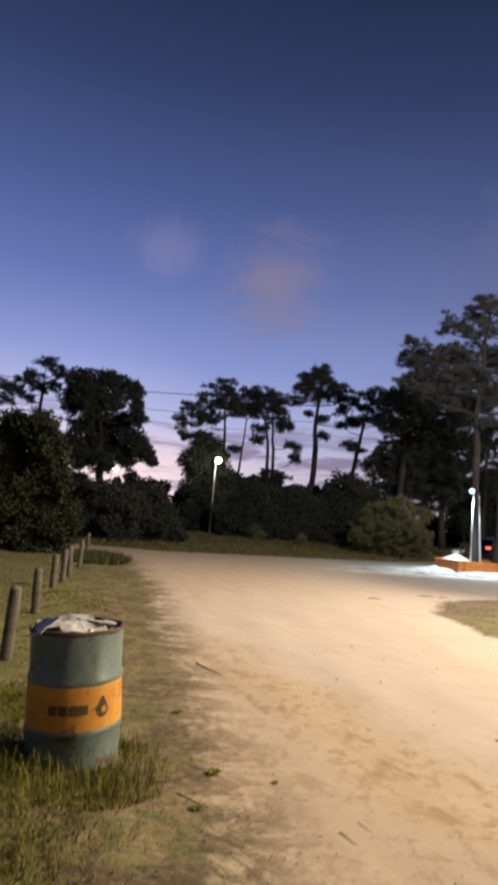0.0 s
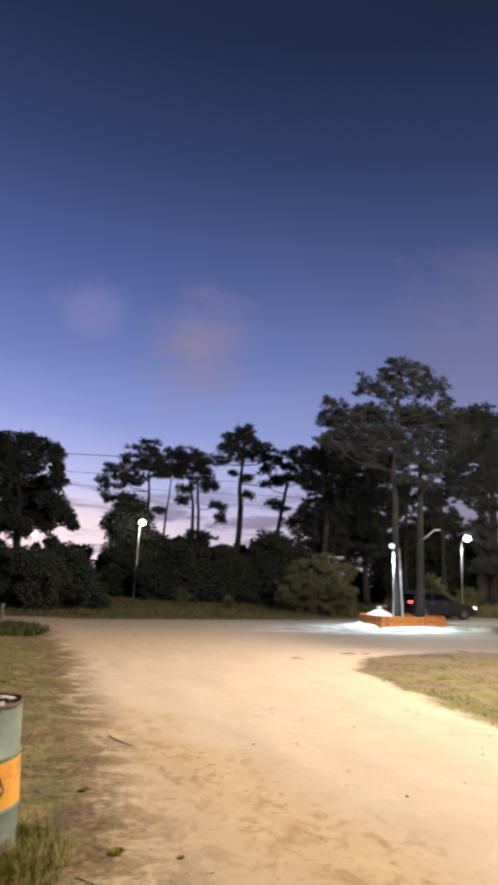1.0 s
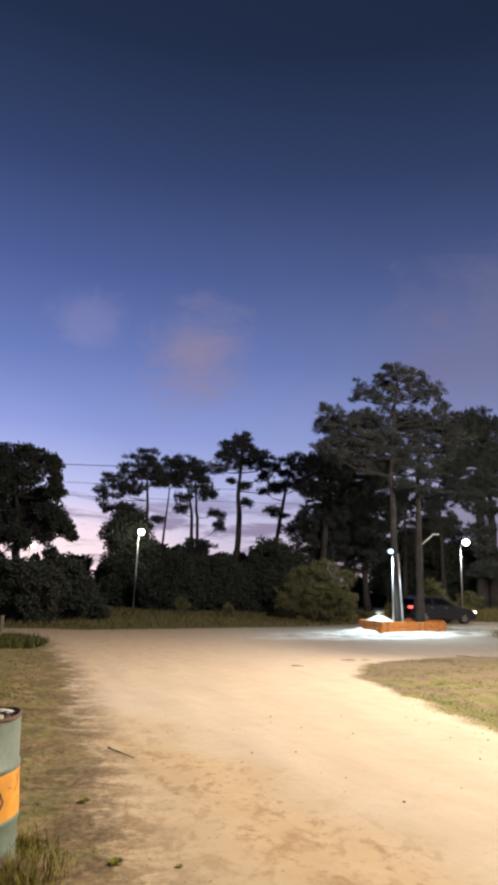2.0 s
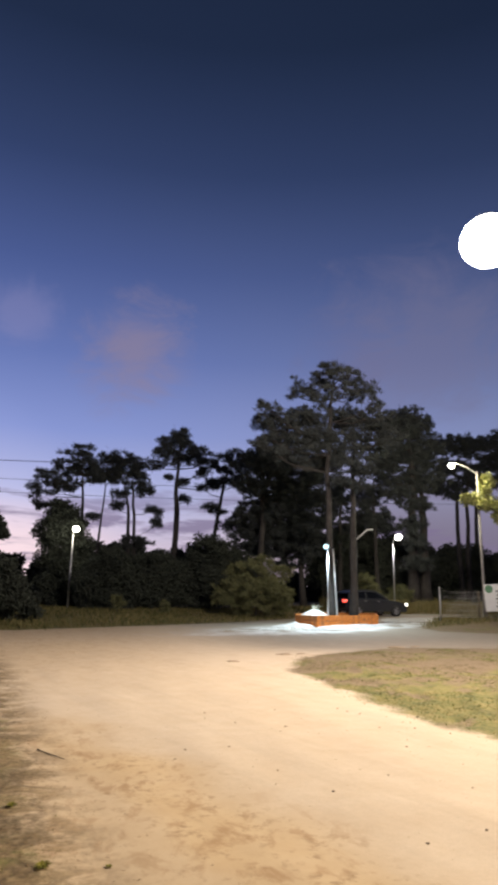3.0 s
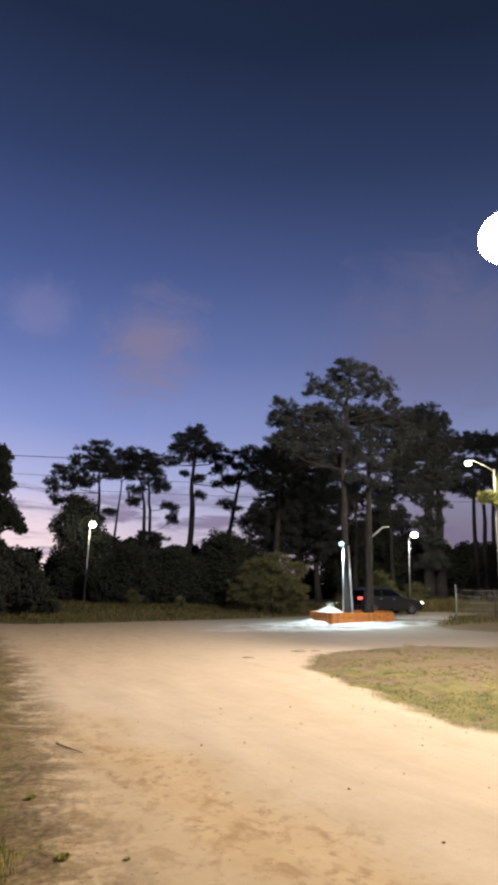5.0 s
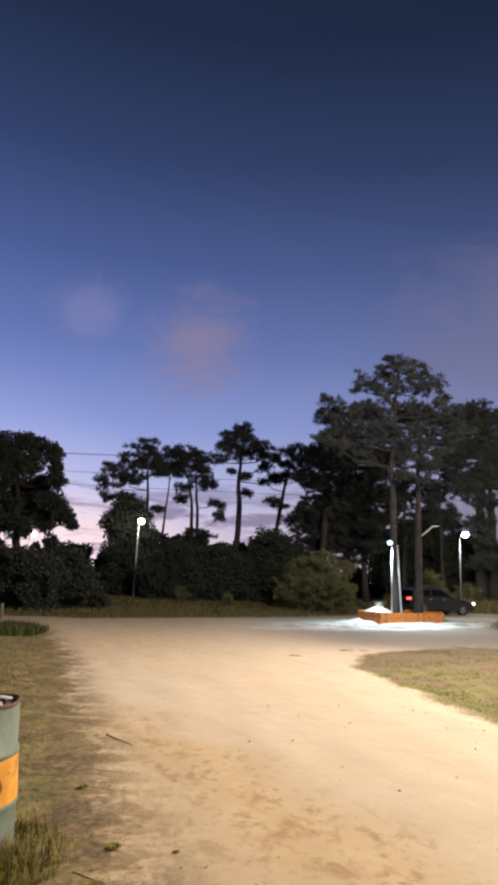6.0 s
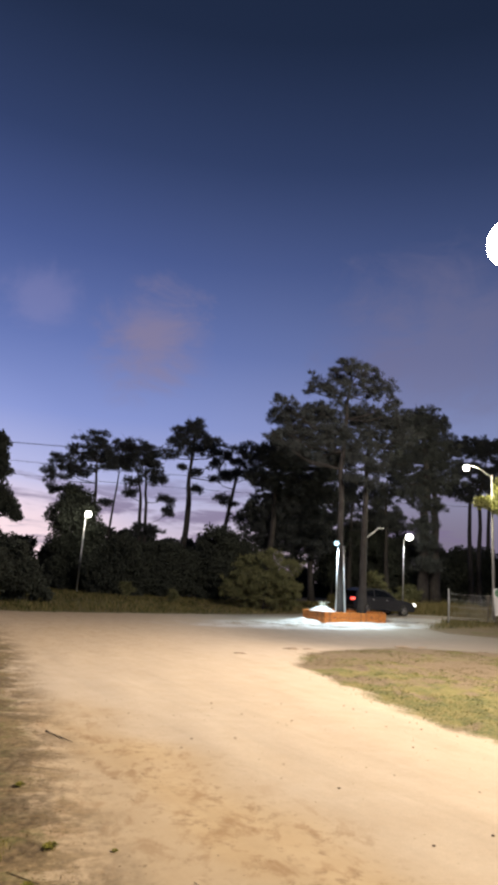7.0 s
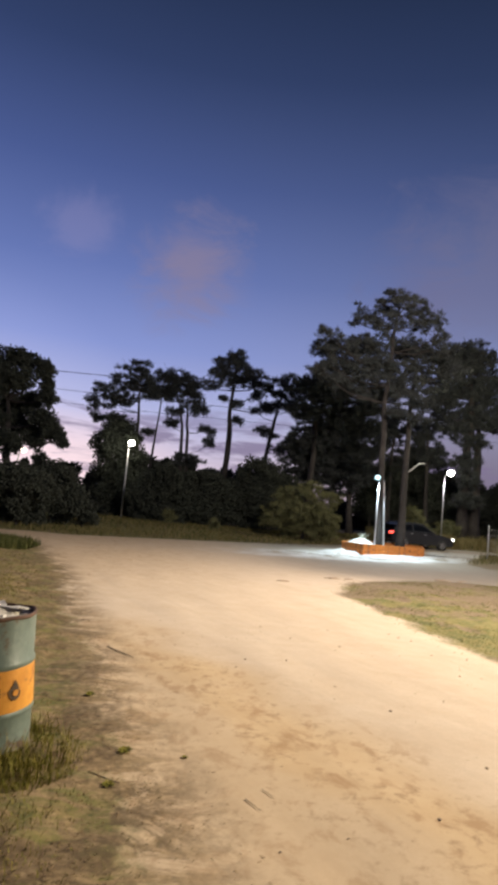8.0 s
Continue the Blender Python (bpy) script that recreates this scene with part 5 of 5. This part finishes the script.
blades("straw_tuft", 45000, (-3.6, 0.3, 2.4, 10), STRAW, "low trampled straw-coloured grass beside the lane", (0.006, 0.026), 0.0026, lambda x, y, d: (d < 0.0) & (d > -1.4), 25, 2.2, 500)
blades("drum_grass", 1700, (-2.1, -0.6, 3.6, 5.0), GRASS, "long green grass growing up round the drum", (0.05, 0.22), 0.0026, lambda x, y, d: (np.hypot(x + 1.26, y - 4.46) > 0.30) & (np.hypot(x + 1.2, y - 4.3) < 0.55), 14, 0.7)
blades("far_lawn", 60000, (-14, -1, 10, 24), STRAW, "short rough lawn grass behind the posts", (0.015, 0.05), 0.008, lambda x, y, d: (d < -0.5), 3, 0.8)
blades("patch_grass", 110000, (3.0, 16, 5.0, 21), PATCH_GRASS, "rough trodden grass patch between the lanes", (0.008, 0.042), 0.005, lambda x, y, d: (d < -0.12) & (waves(x, y, 2.6, 21) + 0.5 * waves(x, y, 0.8, 22) < 0.35 - 0.05 * (y - 9)), 4, 0.9)
blades("verge_grass", 60000, (-12, 34, 24, 46), STRAW, "long dry grass along the far verge", (0.06, 0.28), 0.012, lambda x, y, d: (d < -0.3) & (y > 24 + 0.35 * x), 6, 0.6)
blades("tall_grass", 16000, (12.5, 26, 38, 44.5), STRAW, "tall yellow dry grass behind the planter", (0.35, 0.95), 0.014, lambda x, y, d: d < -0.2, 16, 0.4, 300)
blades("verge_green", 40000, (-12, 34, 24, 44), DARK_GRASS, "green grass along the far verge", (0.05, 0.24), 0.012, lambda x, y, d: (d < -0.15) & (y > 24 + 0.35 * x), 7, 0.6)
blades("corner_tuft", 7000, (-6.2, -4.1, 16.6, 21), DARK_GRASS, "dense dark green tuft at the lane corner", (0.10, 0.30), 0.010, lambda x, y, d: (d < -0.1) & (((x + 4.9) / 0.9) ** 2 + ((y - 19) / 1.9) ** 2 < 1), 8, 0.7)
strewn("pine_litter", 24000, (-3.5, 0.8, 2.3, 14), LITTER, "brown pine needles and leaf scraps along the lane edge", (0.012, 0.035), lambda x, y, d: (d < 0.25) & (d > -1.2) & (waves(x, y, 0.9, 31) > -0.25), 11)
strewn("sand_scraps", 450, (-0.8, 5, 2.3, 10), LITTER, "scattered twig and leaf scraps on the sand", (0.01, 0.03), lambda x, y, d: (d > 0) & (waves(x, y, 1.3, 33) > 0.1), 12)


def stick(a, b, thick, seed):
    rnd = random.Random(seed)
    a, b = Vector(at_ground(*a)), Vector(at_ground(*b))
    bm = bmesh.new()
    pts = [a.lerp(b, k / 5) + Vector((rnd.uniform(-1, 1) * thick, rnd.uniform(-1, 1) * thick, 0.003 + thick)) - a for k in range(6)]
    tube(bm, pts, [thick * (1 - 0.1 * k) for k in range(6)], 7, 0.1, rnd)
    ob = part("stick", bm, BARK)
    ob.location = a
    return tagged(ob, "thin dark fallen twig lying on the sand", "twig", "twigs on the lane")


for i, (a, b, r) in enumerate((((-0.81, 7.38), (-0.50, 6.98), 0.006), ((0.36, 3.86), (0.43, 3.75), 0.0025), ((0.47, 3.99), (0.53, 3.90), 0.002), ((-0.55, 4.1), (-0.36, 3.98), 0.003))):
    stick(a, b, r, i)


def dirt_clod(x, y, size, turn, seed):
    bm = bmesh.new()
    for v in bmesh.ops.create_icosphere(bm, subdivisions=3, radius=0.5)["verts"]:
        v.co *= 1 + 0.45 * noise.noise(v.co * 2.3 + Vector((seed * 7, 0, 0))) + 0.2 * noise.noise(v.co * 6 + Vector((0, seed * 3, 0)))
        v.co = Vector((v.co.x * size, v.co.y * size * 0.45, v.co.z * size * 0.16))
    ob = part("dirt_clod", bm, CLOD, None, "", True)
    ob.matrix_world = pose(*at_ground(x, y), 0, 0, turn)
    return tagged(ob, "low crumbled clod of brown earth on the lane", "dirt clod", "clods on the lane")


for i, (x, y, size, turn) in enumerate(((2.5, 15.7, 0.34, 12), (4.1, 17.3, 0.45, 20), (4.6, 17.5, 0.26, 5), (8.2, 19.6, 0.6, 15), (8.9, 19.9, 0.4, 30))):
    dirt_clod(x, y, size, turn, i)


def weed(x, y, size, seed):
    rng = np.random.RandomState(seed)
    c = 110
    a, tall = rng.uniform(0, 6.28, c), rng.uniform(0.4, 1.0, c) * size
    out = np.stack([np.cos(a), np.sin(a), np.zeros(c)], -1)
    side = np.stack([-np.sin(a), np.cos(a), np.zeros(c)], -1) * 0.09 * size
    base = np.zeros((c, 3)) + out * 0.1 * size
    mid = base + out * tall[:, None] * 0.7 + np.array([0, 0, 1]) * (rng.uniform(0.25, 0.7, c) * size)[:, None]
    tip = base + out * tall[:, None] * 1.3 + np.array([0, 0, 1]) * (rng.uniform(0.05, 0.5, c) * size)[:, None]
    verts = np.stack([base, mid + side, tip, mid - side], 1).reshape(-1, 3)
    ob = arrays("weed", verts, np.arange(c * 4).reshape(-1, 4), GRASS)
    ob.location = at_ground(x, y)
    return tagged(ob, "small green weed growing at the lane edge", "weed", "weeds")


for i, (x, y, s) in enumerate(((-0.37, 4.46, 0.045), (-0.42, 3.95, 0.035), (-0.75, 5.6, 0.04), (-1.05, 3.9, 0.05), (0.02, 4.42, 0.02))):
    weed(x, y, s, i)

pebble_mesh = []
for s in range(4):
    bm = bmesh.new()
    for v in bmesh.ops.create_icosphere(bm, subdivisions=1, radius=0.5)["verts"]:
        v.co *= 1 + 0.35 * noise.noise(v.co * 2 + Vector((s * 5, 0, 0)))
        v.co.z *= 0.6
    me = bpy.data.meshes.new("pebble")
    bm.to_mesh(me)
    bm.free()
    me.materials.append(STONE)
    pebble_mesh.append(me)
rnd = random.Random(77)
for k in range(60):
    x, y = rnd.uniform(-0.4, 4.2), rnd.uniform(2.8, 9.5)
    if float(road_distance(np.array(x), np.array(y))) < 0.05:
        continue
    ob = new("pebble", pebble_mesh[k % 4])
    s = rnd.choice((0.008, 0.012, 0.016, 0.022))
    ob.matrix_world = Matrix.Translation(at_ground(x, y)) @ pose(0, 0, s * 0.2, 0, 0, rnd.uniform(0, 360)) @ Matrix.Diagonal((s, s * 1.3, s, 1))
    tagged(ob, "small brown pebble on the sandy lane", "pebble", "pebbles on the lane")
